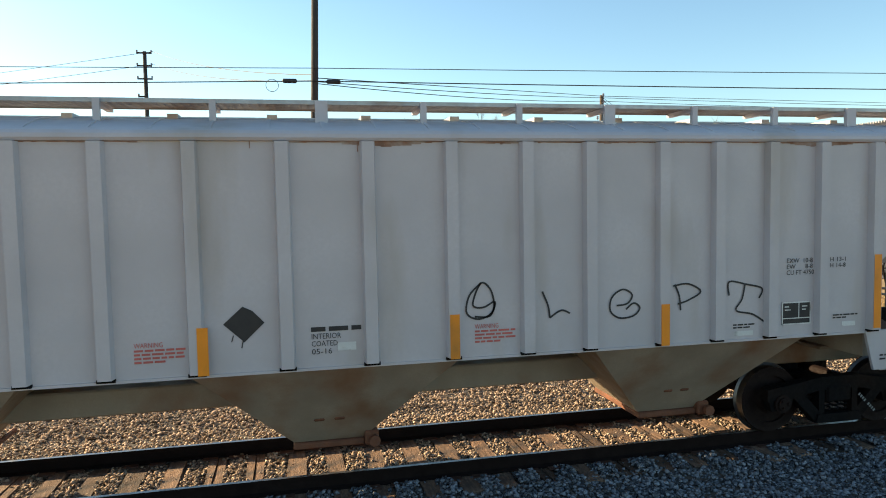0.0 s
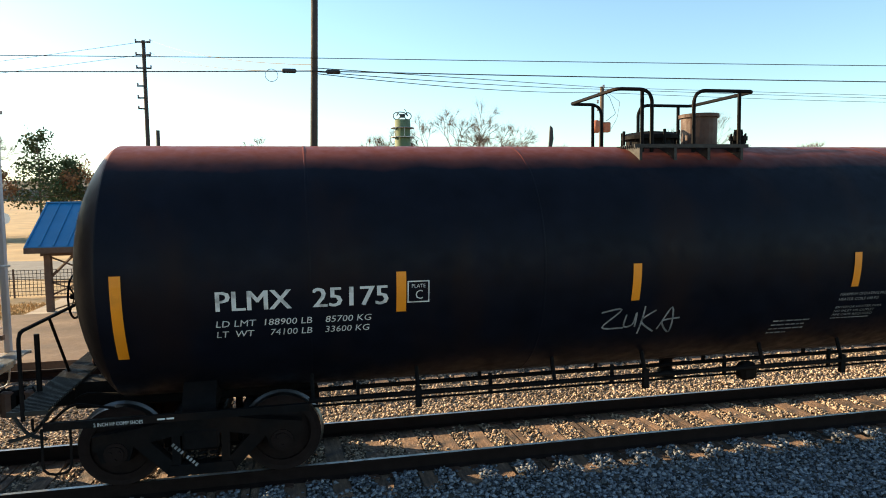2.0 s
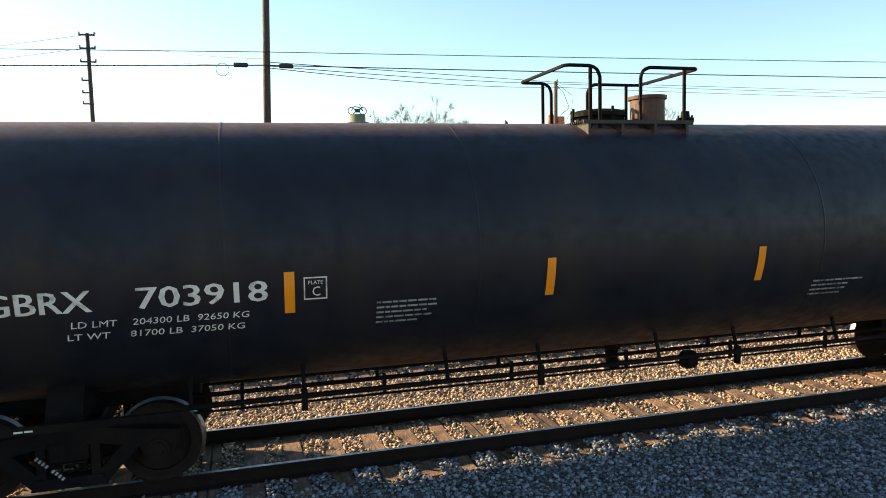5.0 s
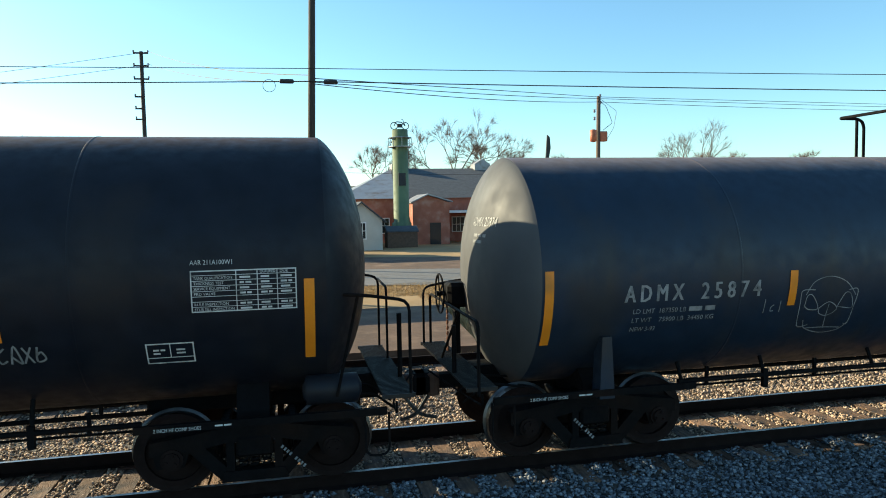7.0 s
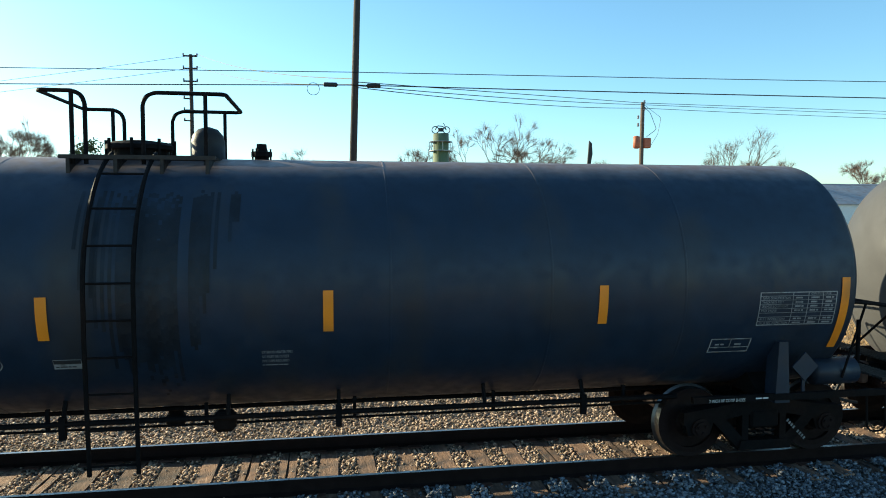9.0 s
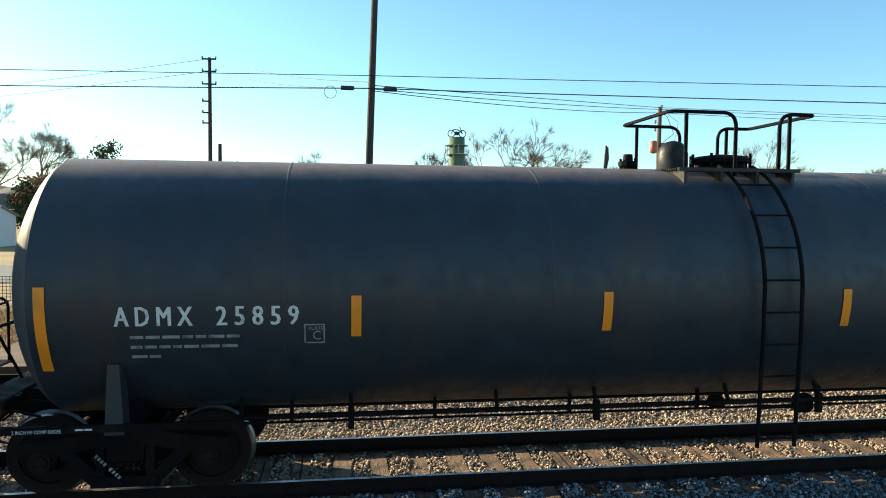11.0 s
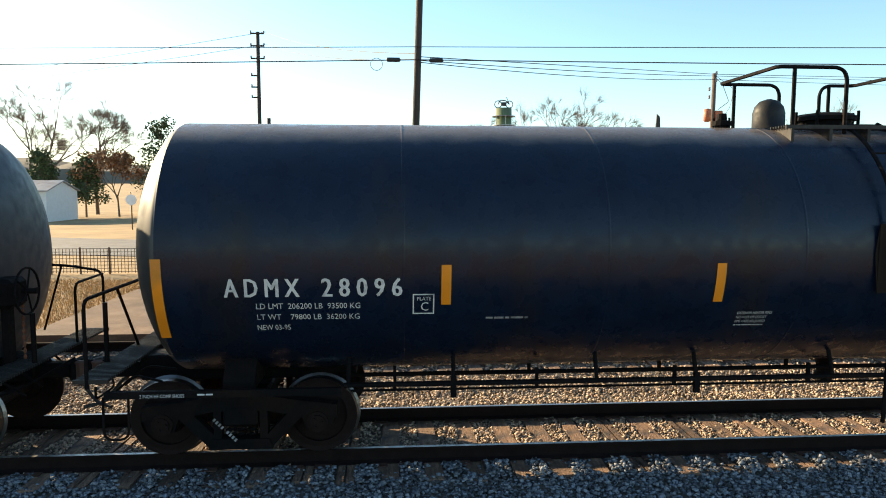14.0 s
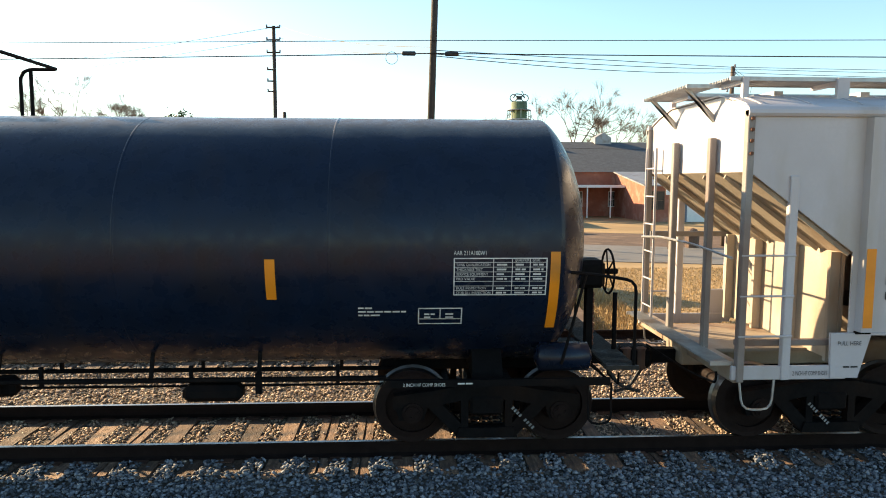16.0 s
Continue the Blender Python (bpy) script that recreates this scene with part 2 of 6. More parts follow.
def boxed(x0, x1, y0, y1, z0, z1, bevel=0.0):
    bm = bmesh.new()
    box(bm, x0, x1, y0, y1, z0, z1, bevel)
    return bm


def rod(bm, a, b, r, r2=None, seg=8, cap=True, mi=0):
    """A round bar from a to b."""
    a, b = Vector(a), Vector(b)
    d = b - a
    m = Matrix.Translation((a + b) / 2) @ d.to_track_quat("Z", "Y").to_matrix().to_4x4()
    ret = bmesh.ops.create_cone(bm, cap_ends=cap, segments=seg, radius1=r, radius2=r if r2 is None else r2, depth=d.length, matrix=m)
    for f in {f for v in ret["verts"] for f in v.link_faces}:
        f.material_index = mi


def tube(bm, pts, r, seg=6):
    """A bent pipe through the points, its corners rounded."""
    pts = [Vector(q) for q in pts]
    path = [pts[0]]
    for i in range(1, len(pts) - 1):
        a, b, c = pts[i - 1], pts[i], pts[i + 1]
        k = min(0.12, (a - b).length * 0.4, (c - b).length * 0.4)
        p0, p1 = b + (a - b).normalized() * k, b + (c - b).normalized() * k
        for s in (0, 0.33, 0.67, 1):
            path.append(p0 * (1 - s) ** 2 + b * 2 * s * (1 - s) + p1 * s * s)
    path.append(pts[-1])
    prev = None
    for i, q in enumerate(path):
        d = (path[min(i + 1, len(path) - 1)] - path[max(i - 1, 0)]).normalized()
        u = d.cross(Vector((0.31, 0.57, 0.76))).normalized()
        w = d.cross(u)
        ring = [bm.verts.new(q + (u * math.cos(2 * math.pi * k / seg) + w * math.sin(2 * math.pi * k / seg)) * r) for k in range(seg)]
        if prev:
            for k in range(seg):
                bm.faces.new((prev[k], prev[(k + 1) % seg], ring[(k + 1) % seg], ring[k]))
        else:
            bm.faces.new(ring[::-1])
        prev = ring
    bm.faces.new(prev)


def prism(bm, outline, y0, y1, mi=0, axis="y"):
    """An outline in (x, z) (or (y, z) for axis 'x') pushed from y0 to y1."""
    def at(p, d):
        return (p[0], d, p[1]) if axis == "y" else (d, p[0], p[1])
    a = [bm.verts.new(at(p, y0)) for p in outline]
    b = [bm.verts.new(at(p, y1)) for p in outline]
    n = len(a)
    fs = [bm.faces.new(a), bm.faces.new(b[::-1])]
    fs += [bm.faces.new((a[i], b[i], b[(i + 1) % n], a[(i + 1) % n])) for i in range(n)]
    for f in fs:
        f.material_index = mi
    bmesh.ops.recalc_face_normals(bm, faces=fs)
    return fs


def lathe(bm, profile, seg, axis="x", centre=(0, 0, 0)):
    """Rings of (along, radius) round an axis."""
    cx, cy, cz = centre
    rings = []
    for a, r in profile:
        ring = []
        for k in range(seg):
            t = 2 * math.pi * k / seg
            c, s = r * math.cos(t), r * math.sin(t)
            co = (a, c, s) if axis == "x" else (c, a, s) if axis == "y" else (c, s, a)
            ring.append(bm.verts.new((co[0] + cx, co[1] + cy, co[2] + cz)))
        rings.append(ring)
    fs = []
    for p, q in zip(rings, rings[1:]):
        for k in range(seg):
            fs.append(bm.faces.new((p[k], p[(k + 1) % seg], q[(k + 1) % seg], q[k])))
    fs += [bm.faces.new(rings[0][::-1]), bm.faces.new(rings[-1])]
    bmesh.ops.recalc_face_normals(bm, faces=fs)
    return fs


FONT_CACHE = {}


def letters(text, size):
    """Vertices and faces of a line of text, flat, from its lower left corner, by the built-in font."""
    key = (text, size)
    if key not in FONT_CACHE:
        cu = bpy.data.curves.new("text", "FONT")
        cu.body, cu.size, cu.resolution_u = text, size, 2
        ob = bpy.data.objects.new("text", cu)
        scene.collection.objects.link(ob)
        bpy.context.view_layer.update()
        me = ob.evaluated_get(bpy.context.evaluated_depsgraph_get()).to_mesh()
        FONT_CACHE[key] = ([(v.co.x, v.co.y) for v in me.vertices], [tuple(p.vertices) for p in me.polygons])
        bpy.data.objects.remove(ob)
    return FONT_CACHE[key]


def lay(name, polys, surface, material, parent, label="", lift=0.006):
    """Flat shapes [(points, faces)] in (x, z), laid on a surface y = surface(x, z) that faces -y."""
    if name == "graffiti" and len(polys) > 1:   # each painted stroke by itself
        return [lay(name, [p], surface, material, parent, label, lift) for p in polys]
    vs, fs = [], []
    for k, (pts, faces) in enumerate(polys):
        o = len(vs)
        vs += [(x, surface(x, z) - lift - 0.001 * (k % 2), z) for x, z in pts]
        fs += [tuple(i + o for i in f) for f in faces]
    me = bpy.data.meshes.new(name)
    me.from_pydata(vs, [], fs)
    ob = part(name, me, material, parent, label)
    if name.endswith("stencil") or (len(polys) > 2 and name not in ("letter", "graffiti")):
        tagged(ob, kind="stuff")
    return ob


def car_mark(car, surf, words, material, label):
    """Large stencilled mark: each word a part of its own."""
    for text, x, z, size, width in words:
        lay("reporting_mark", bold(text, x, z, size, width), surf, material, car, label)


def word(text, x, z, size, width=None, slant=0.0):
    """Text as a shape for lay(); width: metres that it fills."""
    pts, faces = letters(text, size)
    w = max(p[0] for p in pts)
    k = width / w if width else 1.0
    return ([(x + px * k + slant * pz, z + pz) for px, pz in pts], faces)


def bold(text, x, z, size, width):
    return [word(text, x - 0.007, z, size, width), word(text, x + 0.007, z, size, width)]


def rect(x0, x1, z0, z1, cuts=3):
    pts, faces = [], []
    for i in range(cuts + 1):
        z = z0 + (z1 - z0) * i / cuts
        pts += [(x0, z), (x1, z)]
        if i:
            k = 2 * i
            faces.append((k - 2, k - 1, k + 1, k))
    return (pts, faces)


def outline_rect(x0, x1, z0, z1, w):
    return [rect(x0, x1, z0, z0 + w, 1), rect(x0, x1, z1 - w, z1, 1), rect(x0, x0 + w, z0, z1), rect(x1 - w, x1, z0, z1)]


def stroke(pts, w, dense=5):
    """A ribbon along smoothed points, as a shape for lay()."""
    p = [Vector((a, b)) for a, b in pts]
    path = []
    for i in range(len(p) - 1):
        a, b, c, d = p[max(i - 1, 0)], p[i], p[i + 1], p[min(i + 2, len(p) - 1)]
        for k in range(dense):
            s = k / dense
            path.append(0.5 * (2 * b + (c - a) * s + (2 * a - 5 * b + 4 * c - d) * s * s + (3 * b - a - 3 * c + d) * s ** 3))
    path.append(p[-1])
    out, faces = [], []
    for i, q in enumerate(path):
        d = path[min(i + 1, len(path) - 1)] - path[max(i - 1, 0)]
        d = d.normalized() if d.length > 1e-6 else Vector((1, 0))
        o = Vector((-d.y, d.x)) * w / 2
        out += [tuple(q - o), tuple(q + o)]
        if i:
            k = 2 * i
            faces.append((k - 2, k, k + 1, k - 1))
    return (out, faces)


def bars(x, z, lines, height, gap, rng):
    """Writing too small to read: broken bars."""
    out = []
    for i, w in enumerate(lines):
        zz, xx = z - i * gap, x
        while xx < x + w - height:
            k = min(rng.uniform(2.0, 6.0) * height, x + w - xx)
            out.append(rect(xx, xx + k, zz, zz + height, 1))
            xx += k + height * 0.7
    return out

# ---- ground, road, platform ----
GROUND = -0.55


def sheet(name, rows, material, label, category, thick=0.0):
    """A flat outline (x, y, z) as a piece of ground."""
    bm = bmesh.new()
    top = [bm.verts.new(p) for p in rows]
    f = bm.faces.new(top)
    if thick:
        low = [bm.verts.new((p[0], p[1], p[2] - thick)) for p in rows]
        n = len(top)
        for i in range(n):
            bm.faces.new((top[i], low[i], low[(i + 1) % n], top[(i + 1) % n]))
    bmesh.ops.recalc_face_normals(bm, faces=bm.faces)
    if f.normal.z < 0:
        bmesh.ops.reverse_faces(bm, faces=bm.faces)
    return tagged(part(name, bm, material), label, category, kind="structure")


bm = bmesh.new()
bmesh.ops.create_grid(bm, x_segments=120, y_segments=120, size=1)
for v in bm.verts:
    x, y = v.co.x, v.co.y
    v.co.x, v.co.y = math.copysign(abs(x) ** 3 * 2400 + abs(x) * 60, x), math.copysign(abs(y) ** 3 * 2400 + abs(y) * 60, y)
    far = max(0.0, v.co.y - 110)
    v.co.z = GROUND + 0.02 * far * (far < 400) + 8.0 * (far >= 400) + (0.08 * noise.noise(v.co * 0.15) if v.co.y > 55 else 0.0)
tagged(part("ground", bm, M["ground"], smooth=True), "dry winter grass and sandy soil", "ground", kind="structure")

sheet("road", [(-90, 62.5, GROUND + 0.03), (-17, 38.2, GROUND + 0.03), (16, 29.5, GROUND + 0.03), (90, 9.5, GROUND + 0.03),
               (90, 16.5, GROUND + 0.03), (19, 36.7, GROUND + 0.03), (-17, 48.6, GROUND + 0.03), (-90, 73, GROUND + 0.03)], M["asphalt"],
      "sun-bleached grey asphalt road", "road", 0.02)
sheet("parking_lot", [(-14, 47.8, GROUND + 0.015), (18, 37.2, GROUND + 0.015), (22, 46, GROUND + 0.015), (-10, 57, GROUND + 0.015)], M["dirt"],
      "bare sandy verge by the road", "ground", 0.02)
sheet("old_platform", [(-8.6, 16.4, -0.27), (4.6, 16.4, -0.27), (5.2, 23.6, -0.27), (-8.6, 23.6, -0.27)], M["dirt"],
      "worn dirt-covered loading platform beside the siding", "platform", 0.4)

# ---- ballast: bed and loose stones ----
bm = bmesh.new()
prism(bm, [(2.2, GROUND - 0.3), (3.2, -0.32), (7.3, -0.26), (7.75, -0.215), (10.3, -0.22), (11.2, -0.29), (12.2, -0.235), (15.1, -0.235), (15.9, -0.45),
           (16.3, GROUND - 0.3)], -120, 120, axis="x")
tagged(part("ballast_bed", bm, M["bed"]), "grey crushed-stone ballast shoulder", "ballast", kind="structure")


def bed_height(y):
    return np.interp(y, [3.2, 7.3, 7.75, 10.3, 11.2, 12.2, 15.1, 15.9], [-0.32, -0.26, -0.215, -0.22, -0.29, -0.235, -0.235, -0.45])


TIES = []
rng = random.Random(11)
x = -24.0
while x < 34:
    TIES.append(x)
    x += 0.51 + rng.uniform(-0.03, 0.03)


def stones(name, x0, x1, y0, y1, count, size, label, rock="stone"):
    rng = np.random.default_rng(len(name) + count)
    x, y = rng.uniform(x0, x1, count), rng.uniform(y0, y1, count)
    near = np.min(np.abs(x[:, None] - np.array(TIES)[None]), axis=1)
    on_tie = (near < 0.125 + 0.02 * np.sin(x * 9 + y * 5)) & (y > 7.78 + 0.08 * np.sin(x * 2.3)) & (y < TRACK + 1.3)
    keep = ~on_tie | (rng.uniform(0, 1, count) < 0.05)
    x, y, near = x[keep], y[keep], near[keep]
    count = len(x)
    s = size * rng.uniform(0.45, 1.35, count)
    z = bed_height(y) + s * rng.uniform(-0.4, 1.0, count) + 0.04 * np.clip((0.3 - np.abs(y - 7.95)) / 0.2, 0, 1) * (0.5 + 0.5 * np.cos(np.minimum(0.255 - near, 0.255) * 12))
    z += 0.012 * np.sin(x * 3.1 + y * 2.0) * np.sin(y * 4.3 - x)
    base = np.array([(1, 0, 0), (-1, 0, 0), (0, 1, 0), (0, -1, 0), (0, 0, 1), (0, 0, -1)], float)
    v = base[None] * rng.uniform(0.6, 1.25, (count, 6, 1)) + rng.normal(0, 0.16, (count, 6, 3))
    q = rng.normal(size=(count, 4))
    q /= np.linalg.norm(q, axis=1)[:, None]
    w, a, b, c = q.T
    rot = np.stack([1 - 2 * (b * b + c * c), 2 * (a * b - w * c), 2 * (a * c + w * b), 2 * (a * b + w * c), 1 - 2 * (a * a + c * c), 2 * (b * c - w * a),
                    2 * (a * c - w * b), 2 * (b * c + w * a), 1 - 2 * (a * a + b * b)], 1).reshape(count, 3, 3)
    v = np.einsum("nij,nkj->nki", rot, v) * s[:, None, None] * np.array([1, 1, 0.75]) + np.stack([x, y, z], 1)[:, None]
    tri = np.array([(0, 2, 4), (2, 1, 4), (1, 3, 4), (3, 0, 4), (2, 0, 5), (1, 2, 5), (3, 1, 5), (0, 3, 5)])
    f = (tri[None] + 6 * np.arange(count)[:, None, None]).reshape(-1, 3)
    me = bpy.data.meshes.new(name)
    me.vertices.add(count * 6)
    me.vertices.foreach_set("co", v.reshape(-1))
    me.loops.add(len(f) * 3)
    me.loops.foreach_set("vertex_index", f.reshape(-1).astype(np.int32))
    me.polygons.add(len(f))
    me.polygons.foreach_set("loop_start", np.arange(len(f), dtype=np.int32) * 3)
    me.update(calc_edges=True)
    return tagged(part(name, me, M[rock]), label, "ballast", kind="stuff")


# shoulder stones take the shade-coloured copy, up to the near rail
stones("shoulder_stones", -9, 14, 5.2, 8.2, 80000, 0.030, "crushed ballast on the shoulder, coloured blue-grey as in shade", "shaded_stone")
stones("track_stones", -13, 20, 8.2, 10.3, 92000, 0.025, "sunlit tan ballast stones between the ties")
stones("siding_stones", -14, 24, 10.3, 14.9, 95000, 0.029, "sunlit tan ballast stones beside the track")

# ---- tracks ----
RAIL = [(-0.07, -0.185), (0.07, -0.185), (0.07, -0.172), (0.012, -0.15), (0.009, -0.05), (0.036, -0.04), (0.036, -0.006), (0.028, 0.0), (-0.028, 0.0), (-0.036, -0.006),
        (-0.036, -0.04), (-0.009, -0.05), (-0.012, -0.15), (-0.07, -0.172)]


def tie_mesh(seed):
    rng = random.Random(seed)
    bm = bmesh.new()
    if seed % 4 == 3:   # split along the grain
        box(bm, -0.115, -0.02, -1.3, 1.3, -0.37, -0.187)
        box(bm, 0.005, 0.105, -1.27, 1.3, -0.37, -0.192)
    else:
        w = rng.uniform(0.1, 0.122)
        box(bm, -w, w, -1.3, 1.3, -0.37, -0.187)
    bmesh.ops.subdivide_edges(bm, edges=[e for e in bm.edges if abs(e.verts[0].co.y - e.verts[1].co.y) > 1], cuts=5)
    for v in bm.verts:
        v.co += Vector((rng.uniform(-0.012, 0.012), rng.uniform(-0.02, 0.02), rng.uniform(-0.012, 0.002)))
    me = bpy.data.meshes.new("tie")
    bm.to_mesh(me)
    bm.free()
    me.materials.append(M["tie"])
    return me


def track(name, y, x0, x1, rail_label, label):
    t = thing(name, pose(0, y, 0), label, "railway track", kind="structure")
    for side in (-1, 1):
        bm = bmesh.new()
        prism(bm, [(side * 0.755 + a, b) for a, b in RAIL], -130, 130, axis="x")
        top = [f for f in bm.faces if abs(f.normal.z) > 0.9 and f.calc_center_median().z > -0.004]
        for f in top:
            f.material_index = 1
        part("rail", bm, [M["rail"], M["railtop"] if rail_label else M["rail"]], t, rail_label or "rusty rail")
    meshes = [tie_mesh(k) for k in range(9)]
    rng = random.Random(7)
    for x in [q for q in TIES if x0 <= q < x1]:
        ob = part("tie", rng.choice(meshes), M["tie"], t)
        ob.matrix_basis = pose(x, rng.uniform(-0.06, 0.06), rng.uniform(-0.006, 0.003), 0, 0, rng.uniform(-1.6, 1.6))
    return t


main_track = track("railway_track", TRACK, -24, 34, "steel rail with a polished running surface", "steel rails on weathered wooden ties in ballast")
side_track = track("siding_track", 13.65, -16, 24, "", "rusty siding rails on wooden ties in ballast")
bm = bmesh.new()
for k in range(-24, 34):
    for side in (-1, 1):
        for dx in (-0.17, 0.17):
            box(bm, k * 1.02 + dx - 0.1, k * 1.02 + dx + 0.1, side * 0.755 - 0.17, side * 0.755 + 0.17, -0.187, -0.172)
tagged(part("tie_plate", bm, M["brown"], main_track, "rusty steel tie plates"), kind="stuff")

# ---- the train ----
TRUCK_X0 = 0.889


def side_frame_mesh(sign):
    """Cast truck side frame: arched top member, sloped lower chord, spring opening."""
    bm = bmesh.new()
    y0, y1 = (-1.08, -0.93) if sign < 0 else (0.93, 1.08)
    prism(bm, [(-1.12, 0.50), (-1.12, 0.66), (-0.66, 0.72), (-0.3, 0.78), (0.3, 0.78), (0.66, 0.72), (1.12, 0.66), (1.12, 0.50), (0.7, 0.52), (0.3, 0.60), (-0.3, 0.60), (-0.7, 0.52)], y0, y1)
    for s in (-1, 1):
        prism(bm, [(s * 0.72, 0.53), (s * 0.56, 0.58), (s * 0.22, 0.22), (s * 0.36, 0.16)], y0 + 0.01, y1 - 0.01)
        prism(bm, [(s * 0.22, 0.2), (s * 0.31, 0.2), (s * 0.31, 0.62), (s * 0.22, 0.62)], y0 + 0.005, y1 - 0.005)
        prism(bm, [(s * 0.76, 0.36), (s * 0.7, 0.54), (s * 1.1, 0.54), (s * 1.05, 0.36)], y0 + 0.012, y1 - 0.012)
    prism(bm, [(-0.37, 0.15), (0.37, 0.15), (0.33, 0.27), (-0.33, 0.27)], y0 - 0.02, y1 + 0.02)
    bmesh.ops.recalc_face_normals(bm, faces=bm.faces)
    me = bpy.data.meshes.new("side_frame")
    bm.to_mesh(me)
    bm.free()
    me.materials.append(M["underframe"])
    return me


def wheelset_mesh():
    bm = bmesh.new()
    for s in (-1, 1):
        prof = [(0.835, 0.33), (0.83, 0.40), (0.835, 0.452), (0.80, 0.457), (0.73, 0.46), (0.705, 0.49), (0.69, 0.488), (0.69, 0.40), (0.72, 0.34), (0.745, 0.2), (0.70, 0.17), (0.69, 0.1)]
        prof = [(0.86, 0.1), (0.86, 0.16), (0.80, 0.2), (0.79, 0.33)] + prof
        fs = lathe(bm, [(s * a, r) for a, r in prof], 40, "y")
        for f in fs:
            c = f.calc_center_median()
            rr = math.hypot(c.x, c.z)
            if rr > 0.452 and abs(c.y) > 0.71 and rr < 0.475:
                f.material_index = 1
    rod(bm, (0, -1.0, 0), (0, 1.0, 0), 0.085, seg=16)
    for s in (-1, 1):
        rod(bm, (0, s * 0.9, 0), (0, s * 1.1, 0), 0.125, seg=14)
        rod(bm, (0, s * 1.1, 0), (0, s * 1.125, 0), 0.09, seg=10)
        for k in range(3):
            a = k * 2.094
            rod(bm, (0.055 * math.cos(a), s * 1.12, 0.055 * math.sin(a)), (0.055 * math.cos(a), s * 1.145, 0.055 * math.sin(a)), 0.018, seg=6)
    me = bpy.data.meshes.new("wheelset")
    bm.to_mesh(me)
    bm.free()
    for m in (M["wheel"], M["tread"]):
        me.materials.append(m)
    return me


def spring_mesh():
    bm = bmesh.new()
    prev = None
    for k in range(36):
        q = (0.055 * math.cos(k * 0.9), 0.055 * math.sin(k * 0.9), 0.27 + 0.29 * k / 35)
        ring = [bm.verts.new((q[0], q[1] + 0.014 * math.cos(a), q[2] + 0.014 * math.sin(a))) for a in (0, 1.57, 3.14, 4.71)]
        if prev:
            for j in range(4):
                bm.faces.new((prev[j], prev[(j + 1) % 4], ring[(j + 1) % 4], ring[j]))
        prev = ring
    me = bpy.data.meshes.new("spring")
    bm.to_mesh(me)
    bm.free()
    me.materials.append(M["underframe"])
    return me


FRAME_L, FRAME_R, WHEELSET, SPRING = side_frame_mesh(-1), side_frame_mesh(1), wheelset_mesh(), spring_mesh()
ROLLING = []
CARS = []


def truck(car, x, tag=0):
    bm = bmesh.new()
    box(bm, -0.2, 0.2, -1.1, 1.1, 0.42, 0.66, 0.03)
    rod(bm, (0, 0, 0.66), (0, 0, 0.8), 0.19, seg=16)
    for s in (-1, 1):
        box(bm, s * 0.43 - 0.06, s * 0.43 + 0.06, -0.8, 0.8, 0.38, 0.5, 0.02)
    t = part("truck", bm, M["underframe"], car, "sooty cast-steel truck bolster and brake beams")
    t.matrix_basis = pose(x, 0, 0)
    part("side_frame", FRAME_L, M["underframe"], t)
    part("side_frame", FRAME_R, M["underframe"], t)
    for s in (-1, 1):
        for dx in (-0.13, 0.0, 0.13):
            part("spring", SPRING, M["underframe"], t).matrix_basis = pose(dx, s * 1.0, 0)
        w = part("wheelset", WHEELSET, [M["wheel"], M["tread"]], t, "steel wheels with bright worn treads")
        w.matrix_basis = pose(s * TRUCK_X0, 0, 0.457)
        ROLLING.append(w)
    if tag:
        rng = random.Random(tag)
        polys = [stroke([(0.3 * tag + 0.03 * k, 0.52 - 0.3 * 0.1 * k), (0.3 * tag + 0.03 * k + 0.018, 0.52 - 0.03 * k - 0.018)], 0.04, 1) for k in range(9) if k != 4]
        lay("stencil", polys, lambda x, z: -1.105, M["faint"], t, "worn white stencil on the side frame")


def coupler(car, x, s):
    """Knuckle coupler, striker, uncoupling lever and air hose at the end x, that points to s."""
    bm = bmesh.new()
    box(bm, min(x, x + s * 0.5), max(x, x + s * 0.5), -0.09, 0.09, 0.76, 0.95, 0.02)
    box(bm, min(x + s * 0.42, x + s * 0.72), max(x + s * 0.42, x + s * 0.72), -0.17, 0.15, 0.70, 1.0, 0.05)
    part("coupler", bm, M["underframe"], car, "sooty knuckle coupler")
    bm = bmesh.new()
    lathe(bm, [(0.68, 0.05), (0.7, 0.09), (0.98, 0.09), (1.0, 0.05)], 12, "z", (x + s * 0.78, -0.1, 0))
    part("knuckle", bm, M["brown"], car, "rusty coupler knuckle")
    bm = bmesh.new()
    tube(bm, [(x + s * 0.1, -1.35, 1.0), (x + s * 0.1, -1.35, 0.86), (x + s * 0.15, -0.7, 0.82), (x + s * 0.5, -0.12, 1.03)], 0.014)
    part("uncoupling_lever", bm, M["underframe"], car)
    bm = bmesh.new()
    tube(bm, [(x + s * 0.2, 0.25, 0.78), (x + s * 0.4, 0.22, 0.66), (x + s * 0.62, 0.15, 0.36), (x + s * 0.86, 0.05, 0.33)], 0.024)
    part("air_hose", bm, M["wire"], car, "black rubber air hose")


